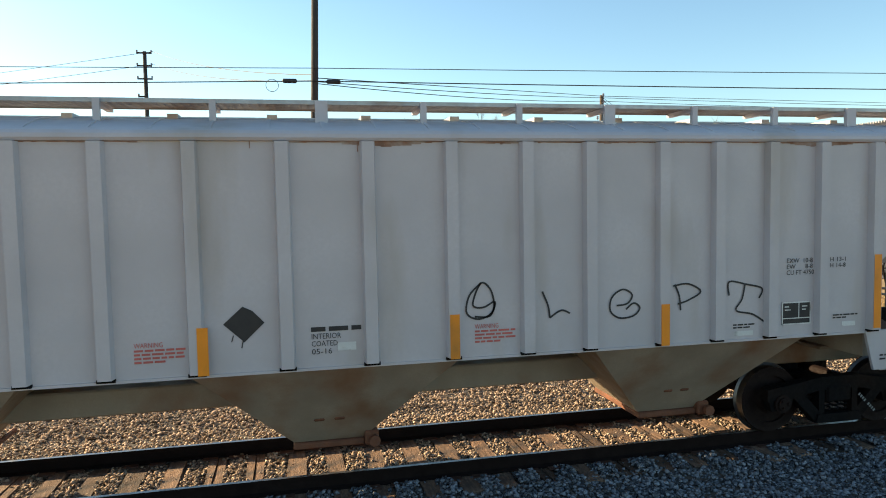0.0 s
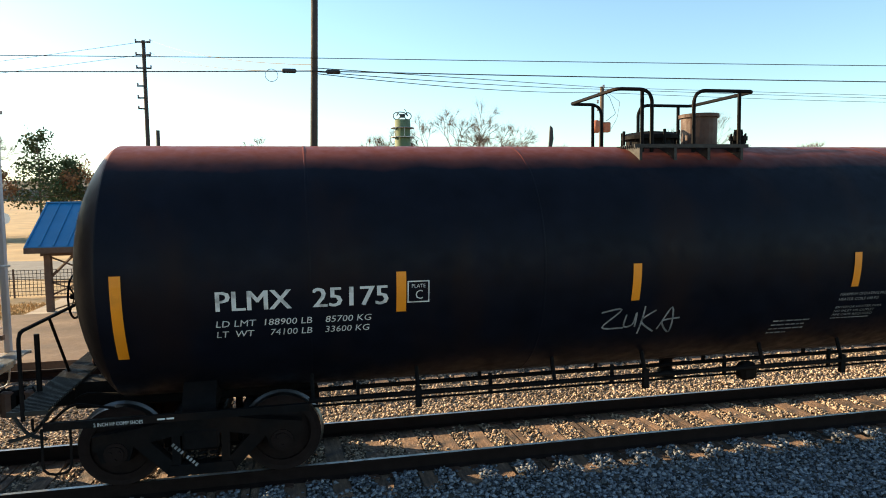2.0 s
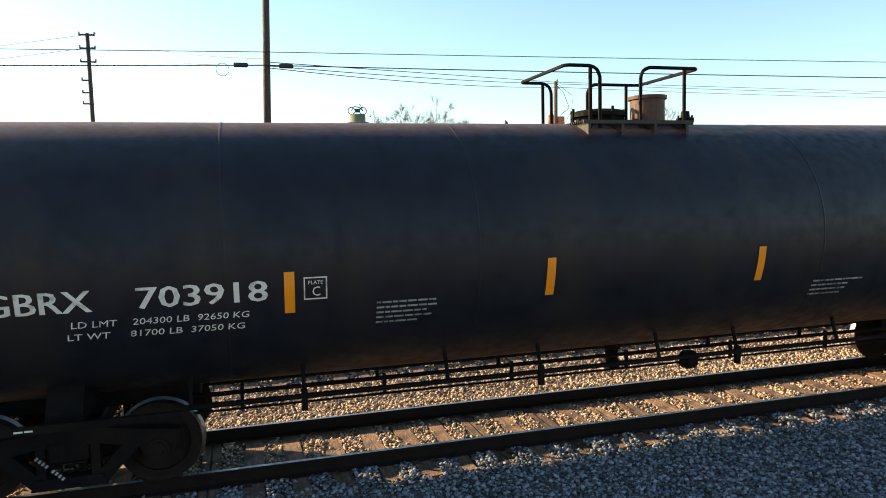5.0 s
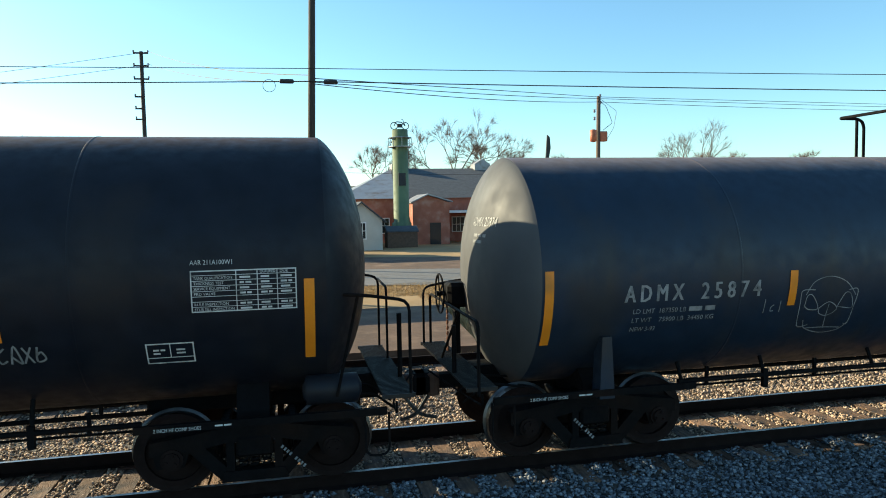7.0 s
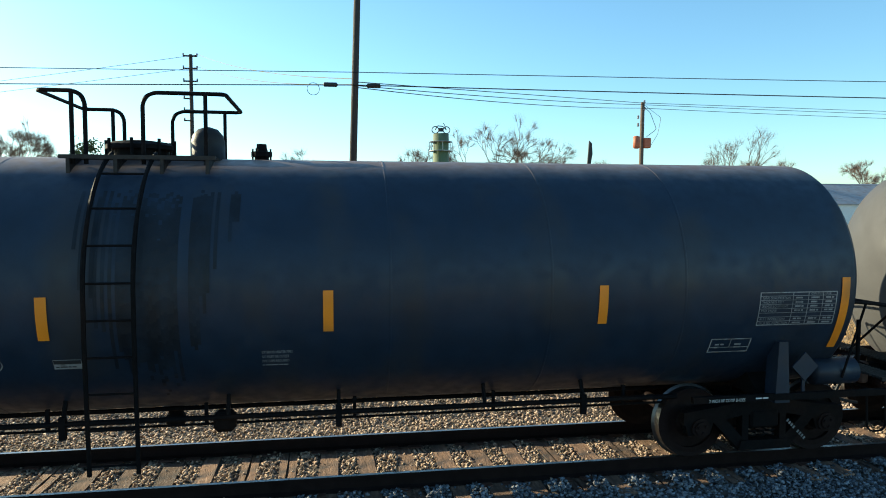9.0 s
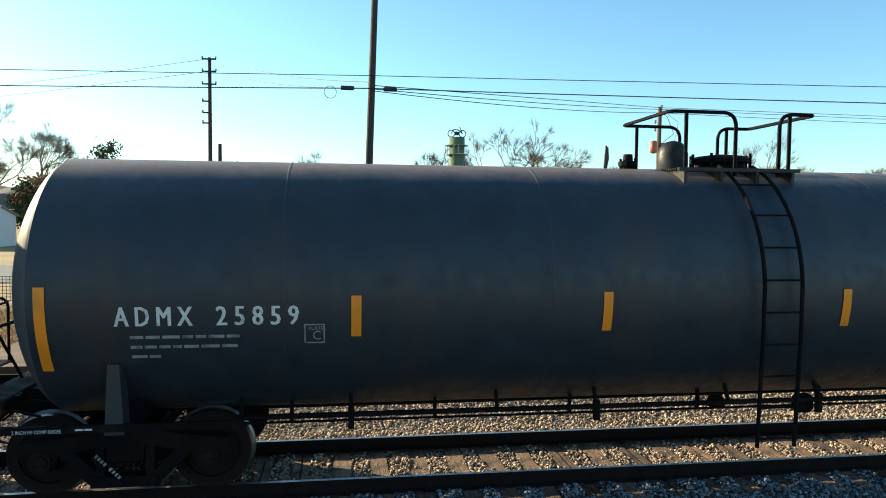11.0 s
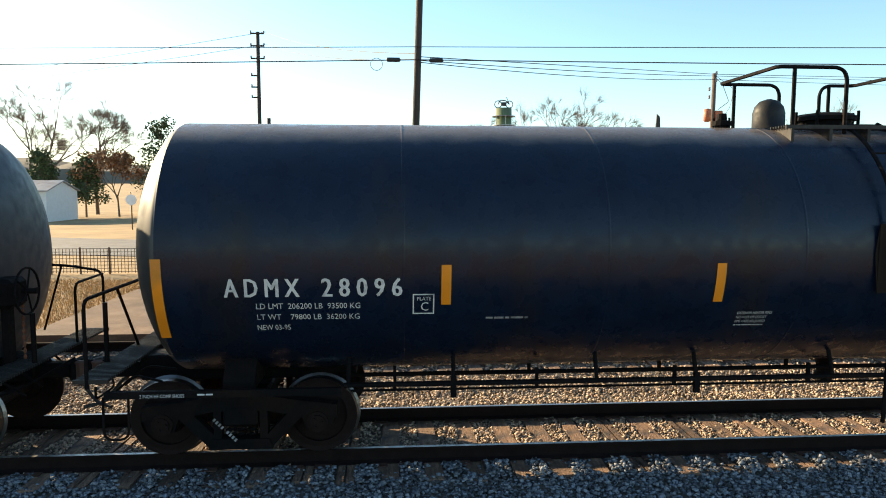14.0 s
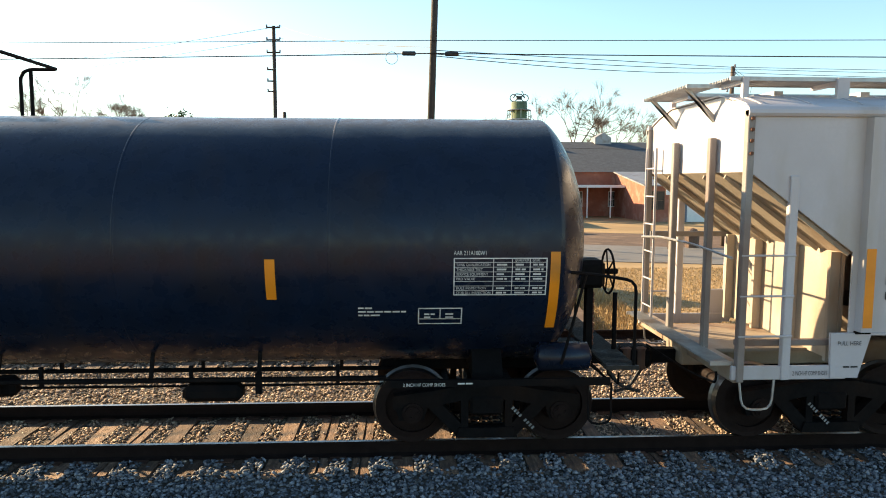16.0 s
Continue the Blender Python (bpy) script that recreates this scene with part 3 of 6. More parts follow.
def brake_wheel(parent, x, y, z, r=0.28, axis="x"):
    bm = bmesh.new()
    n = 20
    for k in range(n):
        a, b = 2 * math.pi * k / n, 2 * math.pi * (k + 1) / n
        rod(bm, (x, y + r * math.cos(a), z + r * math.sin(a)), (x, y + r * math.cos(b), z + r * math.sin(b)), 0.014, seg=6)
    for k in range(5):
        a = 2 * math.pi * k / 5
        rod(bm, (x, y, z), (x, y + r * math.cos(a), z + r * math.sin(a)), 0.011, seg=5)
    rod(bm, (x - 0.05, y, z), (x + 0.12, y, z), 0.035, seg=10)
    part("brake_wheel", bm, M["underframe"], parent, "black spoked hand brake wheel")


def grate(bm, x0, x1, y0, y1, z, along="y", step=0.055):
    if along == "y":
        n = int((x1 - x0) / step)
        for k in range(n + 1):
            box(bm, x0 + k * step - 0.006, x0 + k * step + 0.006, y0, y1, z - 0.03, z)
    else:
        n = int((y1 - y0) / step)
        for k in range(n + 1):
            box(bm, x0, x1, y0 + k * step - 0.006, y0 + k * step + 0.006, z - 0.03, z)
    box(bm, x0 - 0.01, x1 + 0.01, y0 - 0.01, y0 + 0.01, z - 0.045, z + 0.002)
    box(bm, x0 - 0.01, x1 + 0.01, y1 - 0.01, y1 + 0.01, z - 0.045, z + 0.002)


# shell paint to its sunlit-looking head paint
SUNLIT_HEADS = {"black": "head_red", "black_matt": "head_tan", "bluegrey": "head_pale", "grey_tank": "head_pale", "gloss": "head_dark"}


def dish(q):
    """Depth of a dished tank head at the share q of its radius: shallow crown, tight knuckle."""
    return max(0.0, 1 - q ** 2.35) ** 0.8


def head_text(car, text, zc, r, half, tangent, u, z, size, width, material="white"):
    """Car mark on the dished end that faces the front of the train."""
    polys = [word(text, u, z, size, width)] + bars(u + 0.1, z - 0.14, [width * 0.55, width * 0.5], 0.04, 0.08, random.Random(7))
    vs, fs = [], []
    for pts, faces in polys:
        o = len(vs)
        for a, b in pts:
            q = math.hypot(a, b - zc) / r
            vs.append((-tangent - 0.02 - (half - tangent) * dish(q), -a, b))
        fs += [tuple(i + o for i in f) for f in faces]
    me = bpy.data.meshes.new("head_mark")
    me.from_pydata(vs, [], fs)
    tagged(part("head_mark", me, M[material], car, "white car mark on the tank end"), kind="stuff")


def tank_car(x0, zc, r, half, tangent, paint, trucks, stripes, label, dome_x, seams, ladder_x, side="left", pads=False, flip=1, mark=""):
    """A railway tank car; x0: where its middle stands at 8 s."""
    car = thing("tank_car", pose(x0, TRACK, 0), label, "tank car", "cars of the train")
    CARS.append((car, x0))
    head = half - tangent
    prof = []
    for k in range(19):
        q = math.sin(k / 18 * math.pi / 2)
        prof.append((-tangent - 0.012 - head * dish(q), max(0.02, (r - 0.012) * q)))
    prof.append((-tangent + 0.004, r - 0.002))
    prof.append((-tangent + 0.02, r))
    prof = prof + [(-a, q) for a, q in prof[::-1]]
    bm = bmesh.new()
    lathe(bm, prof, 96, "x", (0, 0, zc))
    for e in bm.edges:   # a crisp knuckle where the head meets the shell
        if all(abs(abs(v.co.x) - tangent) < 0.008 for v in e.verts):
            e.smooth = False
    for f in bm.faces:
        if f.calc_center_median().x < -tangent - 0.004:   # dusty head coloured paler as if sunlit, on the sun-facing end alone
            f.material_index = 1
    shell = part("tank_shell", bm, [M[paint], M[SUNLIT_HEADS[paint]]], car, "", True)
    surf = lambda x, z: -math.sqrt(max(0.01, r * r - (z - zc) ** 2))
    for x in seams:
        bm = bmesh.new()
        lathe(bm, [(x - 0.02, r - 0.003), (x - 0.012, r + 0.003), (x + 0.012, r + 0.003), (x + 0.02, r - 0.003)], 96, "x", (0, 0, zc))
        part("jacket_band", bm, M[paint], car, "", True)
    for x, z, h in stripes:
        lay("reflector", [rect(x - 0.055, x + 0.055, z - h / 2, z + h / 2, 8)], surf, M["yellow"], car, "yellow reflective strip", 0.01)
    for s in (-1, 1):
        truck(car, s * trucks, s)
        # draft sill, bolster and saddle
        bm = bmesh.new()
        box(bm, min(s * (trucks - 1.3), s * (half + 0.15)), max(s * (trucks - 1.3), s * (half + 0.15)), -0.2, 0.2, 0.74, 1.06, 0.02)
        part("draft_sill", bm, M["underframe"], car)
        bm = bmesh.new()
        prism(bm, [(-1.12, 0.86), (1.12, 0.86), (1.12, 0.96), (0.8, zc - 1.1), (-0.8, zc - 1.1), (-1.12, 0.96)], s * trucks - 0.18, s * trucks + 0.18, axis="x")
        part("bolster", bm, M["underframe"], car)
        if pads:
            bm = bmesh.new()
            prism(bm, [(s * trucks - 0.1, 0.84), (s * trucks + 0.1, 0.84), (s * trucks + 0.06, 1.6), (s * trucks - 0.06, 1.6)], -1.42, -1.2)
            part("jacking_pad", bm, M[paint], car)
            if s > 0:
                c = trucks + 0.32
                bm = bmesh.new()
                prism(bm, [(c, 1.1), (c + 0.18, 1.28), (c, 1.46), (c - 0.18, 1.28)], -1.4, -1.375)
                box(bm, c - 0.02, c + 0.02, -1.375, -1.35, 0.9, 1.2)
                part("placard_holder", bm, M[paint], car, "diamond-shaped placard holder")
        lay("stencil", [word("2 INCH HF COMP SHOES", s * trucks - 1.0, 0.89, 0.055, 0.48)] + bars(s * trucks - 0.38, 0.91, [0.17], 0.018, 0.04, random.Random(5)), lambda x, z: -1.44, M["white"], car, "small white stencilled words")
        # running board along the truck, sill steps
        bm = bmesh.new()
        box(bm, min(s * (trucks - 1.2), s * (half + 0.1)), max(s * (trucks - 1.2), s * (half + 0.1)), -1.44, -1.38, 0.88, 0.96)
        tube(bm, [(s * (half - 0.15), -1.41, 0.9), (s * (half - 0.15), -1.43, 0.42), (s * (half + 0.12), -1.43, 0.42), (s * (half + 0.12), -1.41, 0.9)], 0.014)
        part("side_sill", bm, M["underframe"], car)
        # end platform with rails
        e0, e1 = sorted((s * (half + 0.06), s * (half + 0.42)))
        bm = bmesh.new()
        grate(bm, e0, e1, -1.42, 1.42, 1.1, "x")
        tagged(part("end_platform", bm, M["grating"], car, "steel grating end platform"), kind="stuff")
        bm = bmesh.new()
        xe = s * (half + 0.38)
        xi = s * (tangent - 0.02)
        for q in (-1.4, 1.4):
            if q > 0 and s > 0:
                part("end_railing", bm, M["underframe"], car, "black pipe end handrail")
                bm = bmesh.new()
            if s < 0 and q < 0:
                continue
            tube(bm, [(xi, q * 0.98, zc - 0.25), (s * (half - 0.1), q, zc - 0.28), (xe, q, zc - 0.36), (xe, q, 1.08)], 0.019)
            brace = bmesh.new()
            tube(brace, [(s * (half - 0.2), q, zc - 0.28), (s * (half - 0.45), q * 0.95, 1.1)], 0.017)
            part("railing_brace", brace, M["underframe"], car)
        part("end_railing", bm, M["underframe"], car, "black pipe end handrail")
        bm = bmesh.new()
        if s < 0:   # one rail bent across the whole end
            tube(bm, [(xe + 0.1, 1.36, 1.08), (xe + 0.1, 1.36, zc - 0.46), (xe + 0.1, -1.42, zc - 0.46), (xe + 0.1, -1.42, 1.0)], 0.021)
            brace = bmesh.new()
            tube(brace, [(xe + 0.1, -0.5, zc - 0.46), (xe + 0.04, 0.3, 1.09)], 0.018)
            part("railing_brace", brace, M["underframe"], car)
        else:
            tube(bm, [(xe, 1.4, zc - 0.4), (xe, 0.5, zc - 0.42), (xe, 0.5, 1.08)], 0.018)
        part("end_railing", bm, M["underframe"], car, "black pipe end handrail")
        bm = bmesh.new()
        rod(bm, (xe, -0.62, 1.08), (xe, -0.62, zc - 0.62), 0.03, seg=8)
        part("end_railing", bm, M["underframe"], car, "black pipe end handrail")
        coupler(car, s * (half + 0.12), s)
        # small rigging under the ends
        for k in range(4):
            bm = bmesh.new()
            yy = -1.0 + 0.55 * k
            tube(bm, [(s * (trucks + 0.9), yy, 0.95), (s * (half + 0.0), yy * 0.8, 0.98), (s * (half + 0.3), yy * 0.7, 0.72)], 0.016)
            part("brake_rigging", bm, M["underframe"], car)
    # hand brake on one end
    bs = 1 if side == "right" else -1
    bm = bmesh.new()
    by = -0.55 * bs
    box(bm, *sorted((bs * (half - 0.15), bs * (half + 0.22))), by - 0.2, by + 0.2, zc - 0.55, zc - 0.2, 0.05)
    box(bm, *sorted((bs * (half + 0.02), bs * (half + 0.1))), by - 0.07, by + 0.07, 1.1, zc - 0.5)
    part("hand_brake", bm, M["underframe"], car, "black hand brake housing")
    brake_wheel(car, bs * (half + 0.3), by, zc - 0.36)
    bm = bmesh.new()
    for k in range(9):
        lathe(bm, [(1.12 + k * 0.08 - 0.035, 0.012), (1.12 + k * 0.08, 0.022), (1.12 + k * 0.08 + 0.035, 0.012)], 6, "z", (bs * (half + 0.16), by + 0.15, 0))
    part("brake_chain", bm, M["rust"], car, "rusty brake chain")
    # air reservoir and brake gear
    bm = bmesh.new()
    lathe(bm, [(0.0, 0.06), (0.05, 0.17), (0.62, 0.17), (0.67, 0.06)], 18, "x", (trucks + 0.55, -1.15, 1.15))
    part("air_reservoir", bm, M[paint], car, "", True)
    # safety railing along the lower flanks, with hangers
    for q in (-1, 1):
        bm = bmesh.new()
        tube(bm, [(-trucks + 1.2, q * 1.02, 0.87), (trucks - 1.2, q * 1.02, 0.87)], 0.032)
        x = -trucks + 1.25
        k = 0
        while x < trucks - 1.2:
            zt = zc - math.sqrt(max(0, r * r - 0.9 ** 2))
            rod(bm, (x, q * 1.02, 0.86), (x, q * 0.9, zt + 0.03), 0.026, seg=6)
            if k % 2 == 1:
                box(bm, x - 0.035, x + 0.035, q * 1.02 - 0.03, q * 1.02 + 0.03, 0.70, 0.95)
            x += 1.25 + 0.5 * (k % 2)
            k += 1
        part("side_railing", bm, M["underframe"], car, "black pipe safety rail")
    # heating pipes, brake rods and the outlet under the belly
    bm = bmesh.new()
    for yy, zz, rr in ((-0.25, 0.78, 0.03), (0.45, 0.74, 0.025), (-0.75, 0.72, 0.016), (0.9, 0.8, 0.03)):
        rod(bm, (-trucks + 1.1, yy, zz), (trucks - 1.1, yy, zz), rr, seg=6)
        for k in range(7):
            x = -trucks + 1.8 + k * (2 * trucks - 3.6) / 6
            box(bm, x - 0.02, x + 0.02, yy - 0.02, yy + 0.02, zz, zz + 0.25)
    part("belly_pipe", bm, M["underframe"], car)
    bm = bmesh.new()
    lathe(bm, [(0.52, 0.07), (0.52, 0.12), (0.62, 0.12), (0.66, 0.09), (0.8, 0.1), (zc - r + 0.05, 0.28)], 16, "z", (dome_x + 0.1, 0, 0))
    part("outlet_valve", bm, M["underframe"], car)
    part("pipe_elbow", boxed(dome_x + 0.7, dome_x + 0.95, -0.95, -0.75, 0.66, 0.9, 0.05), M["underframe"], car)
    if flip < 0:
        part("brake_cylinder", boxed(dome_x + 2.9, dome_x + 3.6, -1.05, -0.8, 0.6, 0.8, 0.06), M["underframe"], car)
    # top: walkway, railing, manway, safety valve housing
    top = zc + r
    bm = bmesh.new()
    w0, w1 = sorted((ladder_x - flip * 0.65, ladder_x + flip * 1.0))
    grate(bm, w0, w1, -0.8, -0.3, top - 0.02, "x", 0.06)
    grate(bm, w0, w1, 0.3, 0.8, top - 0.02, "x", 0.06)
    for k in (0.05, 0.35, 0.65, 0.95):
        x = w0 + (w1 - w0) * k
        box(bm, x - 0.02, x + 0.02, -0.8, 0.8, top - 0.3, top - 0.03)
    tagged(part("walkway", bm, M["grating"], car, "steel grating walkway"), kind="stuff")
    L, m, hi = ladder_x, flip, top + 0.69
    def hoop(a, b):
        k = math.copysign(1, b - a)
        half_hoop = [(a, -0.75, top - 0.12), (a, -0.75, hi - 0.13), (a + k * 0.04, -0.75, hi - 0.04), (a + k * 0.13, -0.75, hi), (b - k * 0.05, -0.75, hi), (b, -0.7, hi)]
        return half_hoop + [(x, -y, z) for x, y, z in reversed(half_hoop)]
    for pts in [hoop(-0.39, -0.89), hoop(0.22, 1.12)] + [[(x, y, top - 0.12), (x, y, hi)] for x in (-0.53, 0.9) for y in (-0.75, 0.75)]:
        bm = bmesh.new()
        tube(bm, [(L + m * x, y, z) for x, y, z in pts], 0.025)
        part("railing", bm, M["underframe"], car, "black bent-pipe railing round the manway")
    bm = bmesh.new()
    mx = ladder_x
    lathe(bm, [(top - 0.1, 0.33), (top + 0.1, 0.33), (top + 0.1, 0.4), (top + 0.15, 0.4), (top + 0.19, 0.33), (top + 0.22, 0.1)], 24, "z", (mx, 0, 0))
    for k in range(8):
        a = 2 * math.pi * k / 8
        rod(bm, (mx + 0.4 * math.cos(a), 0.4 * math.sin(a), top + 0.02), (mx + 0.4 * math.cos(a), 0.4 * math.sin(a), top + 0.22), 0.02, seg=6)
    tagged(part("manway", bm, M["underframe"], car, "bolted black manway cover"), kind="stuff")
    if mark:
        head_text(car, mark, zc, r, half, tangent, 0.12, zc + 0.62, 0.17, 0.7, "white" if paint in ("black", "black_matt", "gloss") else "faint")
    return car, surf, shell


def hood(car, x, zt, material, style="dome", label="", valve=0.65):
    """Housing over the valves on top of a tank."""
    bm = bmesh.new()
    if style == "dome":
        lathe(bm, [(zt - 0.1, 0.24), (zt + 0.06, 0.24), (zt + 0.07, 0.205), (zt + 0.27, 0.205), (zt + 0.36, 0.18), (zt + 0.43, 0.12), (zt + 0.46, 0.03)], 24, "z", (x, 0, 0))
    else:
        lathe(bm, [(zt - 0.1, 0.25), (zt + 0.42, 0.25), (zt + 0.42, 0.28), (zt + 0.47, 0.28), (zt + 0.47, 0.02)], 24, "z", (x, 0, 0))
    part("valve_housing", bm, M[material], car, label, style == "dome")
    bm = bmesh.new()
    lathe(bm, [(zt - 0.1, 0.09), (zt + 0.1, 0.09), (zt + 0.1, 0.13), (zt + 0.16, 0.13), (zt + 0.17, 0.07), (zt + 0.26, 0.06)], 12, "z", (x + valve, 0, 0))
    for k in range(6):
        a = 2 * math.pi * k / 6
        rod(bm, (x + valve + 0.11 * math.cos(a), 0.11 * math.sin(a), zt + 0.05), (x + valve + 0.11 * math.cos(a), 0.11 * math.sin(a), zt + 0.2), 0.012, seg=5)
    part("safety_valve", bm, M["underframe"], car)


def ladder(car, x, zc, r, material, low=0.48, w=0.24):
    """Curved ladder up the flank."""
    bm = bmesh.new()
    pts = []
    for k in range(13):
        a = math.pi / 2 + 0.35 + k * (math.pi * 0.5) / 12
        pts.append((-(r + 0.12) * math.sin(a - math.pi / 2 + 0.0), zc + (r + 0.12) * math.cos(a - math.pi / 2)))
    pts = [p for p in pts if p[1] > zc - 0.35] + [(-(r + 0.12), zc - 0.4), (-(r + 0.06), low)]
    for s in (-1, 1):
        if s > 0:
            frame_part = part("ladder", bm, M[material], car, "steel ladder up the flank")
            bm = bmesh.new()
        tube(bm, [(x + s * w, y, z) for y, z in pts], 0.024)
    part("stringer", bm, M[material], frame_part)
    z = low + 0.1
    while z < pts[0][1]:
        y = np.interp(z, [p[1] for p in pts[::-1]], [p[0] for p in pts[::-1]])
        bm = bmesh.new()
        rod(bm, (x - w, y, z), (x + w, y, z), 0.012, seg=6)
        part("rung", bm, M[material], frame_part)
        z += 0.38


TABLE_ROWS = [("STUB SILL INSPECTION", 0.37), ("RULE INSPECTION", 0.32), ("LINING", 0.12), ("PRD VALVE", 0.2), ("SERVICE EQUIPMENT", 0.34), ("THICKNESS TEST", 0.28), ("TANK QUALIFICATION", 0.36)]


def table(car, surf, x0, x1, z0, z1, seed, material="white"):
    """Stencilled inspection table: frame, rules, unreadable entries."""
    polys = outline_rect(x0, x1, z0, z1, 0.013)
    n = 8
    for k in range(1, n):
        z = z0 + (z1 - z0) * k / n
        polys.append(rect(x0, x1, z, z + 0.006, 1))
    cols = [0.42, 0.62, 0.81]
    for c in cols:
        polys.append(rect(x0 + (x1 - x0) * c, x0 + (x1 - x0) * c + 0.009, z0, z1))
    rng = random.Random(seed)
    for k in range(n - 1):
        if k == 4 - 2:
            continue
        z = z0 + (z1 - z0) * k / n + 0.02
        text, share = TABLE_ROWS[k]
        polys.append(word(text, x0 + 0.03, z - 0.004, 0.042, (x1 - x0) * share))
        for c in cols:
            polys += bars(x0 + (x1 - x0) * c + 0.04, z, [(x1 - x0) * 0.11], 0.02, 1, rng)
    for c, text in zip(cols[1:], ("QUALIFIED", "DUE")):
        polys.append(word(text, x0 + (x1 - x0) * c + 0.03, z1 - (z1 - z0) / n + 0.014, 0.04, (x1 - x0) * (0.15 if text != "DUE" else 0.08)))
    lay("inspection_table", polys, surf, M[material], car, "white stencilled inspection table")


def consolidated(car, surf, x0, x1, z0, z1, material="white"):
    polys = outline_rect(x0, x1, z0, z1, 0.014) + [rect((x0 + x1) / 2 - 0.005, (x0 + x1) / 2 + 0.005, z0 + 0.07, z1, 1), rect(x0, x1, z0 + 0.065, z0 + 0.075, 1)]
    rng = random.Random(3)
    polys += bars(x0 + 0.07, z1 - 0.09, [0.12, 0.1], 0.02, 0.04, rng) + bars((x0 + x1) / 2 + 0.06, z1 - 0.09, [0.12, 0.1], 0.02, 0.04, rng)
    lay("stencil_box", polys, surf, M[material], car, "white stencilled service box")


def plate_c(car, surf, x0, z0, material="white", s=0.25):
    lay("clearance_plate", outline_rect(x0, x0 + s, z0, z0 + s, 0.014) + [word("PLATE", x0 + 0.045, z0 + s * 0.68, 0.06, 0.16), word("C", x0 + 0.085, z0 + 0.04, 0.15, 0.09)],
        surf, M[material], car, "white stencilled clearance plate mark")


SH, LG = 0.457, 0.914


def heater_note(x, z, w):
    return [word("EXTERIOR HEATER PIPES", x, z, 0.045, w), word("NO INLET OR OUTLET", x, z - 0.055, 0.045, w * 0.88), word("PIPE CAPS REQUIRED", x, z - 0.11, 0.045, w * 0.88)] \
        + bars(x, z - 0.15, [w * 0.85], 0.012, 0.03, random.Random(72))

# faded black tank with a rust-red top
car, S, _ = tank_car(-31.3, 2.37, 1.515, 8.22, 7.74, "black", 6.84,
                     [(-7.55, 2.0, LG), (-4.6, 2.17, SH), (-1.73, 2.16, SH), (1.4, 2.2, SH), (4.79, 2.18, SH), (7.48, 2.0, LG)],
                     "black tank car with a rust-red dusty top", -0.55, [-5.6, -2.9, 2.6, 5.3], -0.74, mark="PLMX 25175")
hood(car, 0.04, 3.88, "brown", "box", "rust-brown cylindrical valve housing")
car_mark(car, S, [("PLMX", -6.6, 2.04, 0.31, 0.80), ("25175", -5.58, 2.04, 0.31, 0.83)], M["white"], "large white stencilled car mark")
lay("weight_stencil", [word("LD LMT  188900 LB    85700 KG", -6.6, 1.86, 0.105, 1.66, 0.15), word("LT  WT     74100 LB    33600 KG", -6.6, 1.74, 0.105, 1.64, 0.15)], S, M["white"], car, "white stencilled load figures")
plate_c(car, S, -4.53, 2.04)
lay("stencil", bars(0.35, 1.52, [0.55, 0.5, 0.52, 0.3], 0.02, 0.06, random.Random(34)), S, M["faint"], car)
lay("graffiti", [stroke([(-2.14, 1.79), (-1.88, 1.82), (-2.09, 1.59), (-1.80, 1.57)], 0.022), stroke([(-1.80, 1.75), (-1.80, 1.59), (-1.69, 1.61), (-1.67, 1.77), (-1.65, 1.57)], 0.022),
                 stroke([(-1.57, 1.85), (-1.58, 1.47)], 0.022), stroke([(-1.41, 1.79), (-1.58, 1.65), (-1.37, 1.49)], 0.022), stroke([(-1.33, 1.52), (-1.20, 1.82), (-1.14, 1.47), (-1.29, 1.63), (-1.06, 1.67)], 0.022)],
    S, M["faint"], car, "pale spray-paint scrawl")
table(car, S, 6.3, 7.32, 2.02, 2.48, 21)
consolidated(car, S, 5.86, 6.32, 1.66, 1.9)
lay("stencil", [word("MAXIMUM OPERATING PRESSURE FOR", 1.22, 1.85, 0.055, 1.0), word("HEATER COILS 100 PSI", 1.22, 1.78, 0.055, 0.62)] + heater_note(1.22, 1.67, 0.72), S, M["faint"], car, "worn white stencilled instructions")
lay("stencil", bars(2.85, 1.86, [0.72, 0.6], 0.026, 0.07, random.Random(32)), S, M["faint"], car)
lay("stencil", bars(4.5, 1.84, [0.85, 0.75, 0.75, 0.4], 0.022, 0.06, random.Random(33)), S, M["faint"], car)

# taller matt black tank
car, S, _ = tank_car(-13.45, 2.52, 1.60, 8.28, 7.74, "black_matt", 6.9,
                     [(-7.57, 2.02, LG), (-4.55, 2.17, SH), (-1.5, 2.17, SH), (1.5, 2.17, SH), (4.5, 2.17, SH), (7.55, 2.02, LG)],
                     "tall matt black tank car with white lettering", 0.1, [-5.2, -2.4, 2.5, 5.2], 0.0, mark="GBRX 703918")
hood(car, 0.8, 4.06, "brown", "box")
car_mark(car, S, [("GBRX", -7.45, 2.1, 0.32, 0.97), ("703918", -6.08, 2.1, 0.32, 1.3)], M["white"], "large white stencilled car mark")
lay("weight_stencil", [word("LD LMT    204300 LB  92650 KG", -6.7, 1.93, 0.1, 1.72, 0.15), word("LT WT     81700 LB  37050 KG", -6.75, 1.8, 0.1, 1.72, 0.15)], S, M["white"], car, "white stencilled load figures")
plate_c(car, S, -4.4, 2.08)
lay("stencil", bars(-3.6, 1.98, [0.7, 0.7, 0.62, 0.66, 0.5], 0.022, 0.06, random.Random(43)), S, M["faint"], car, "worn white stencilled instructions")
table(car, S, 6.35, 7.42, 2.16, 2.6, 22)
lay("stencil", [word("AAR 211A100W1", 6.35, 2.66, 0.07, 0.42)], S, M["white"], car)
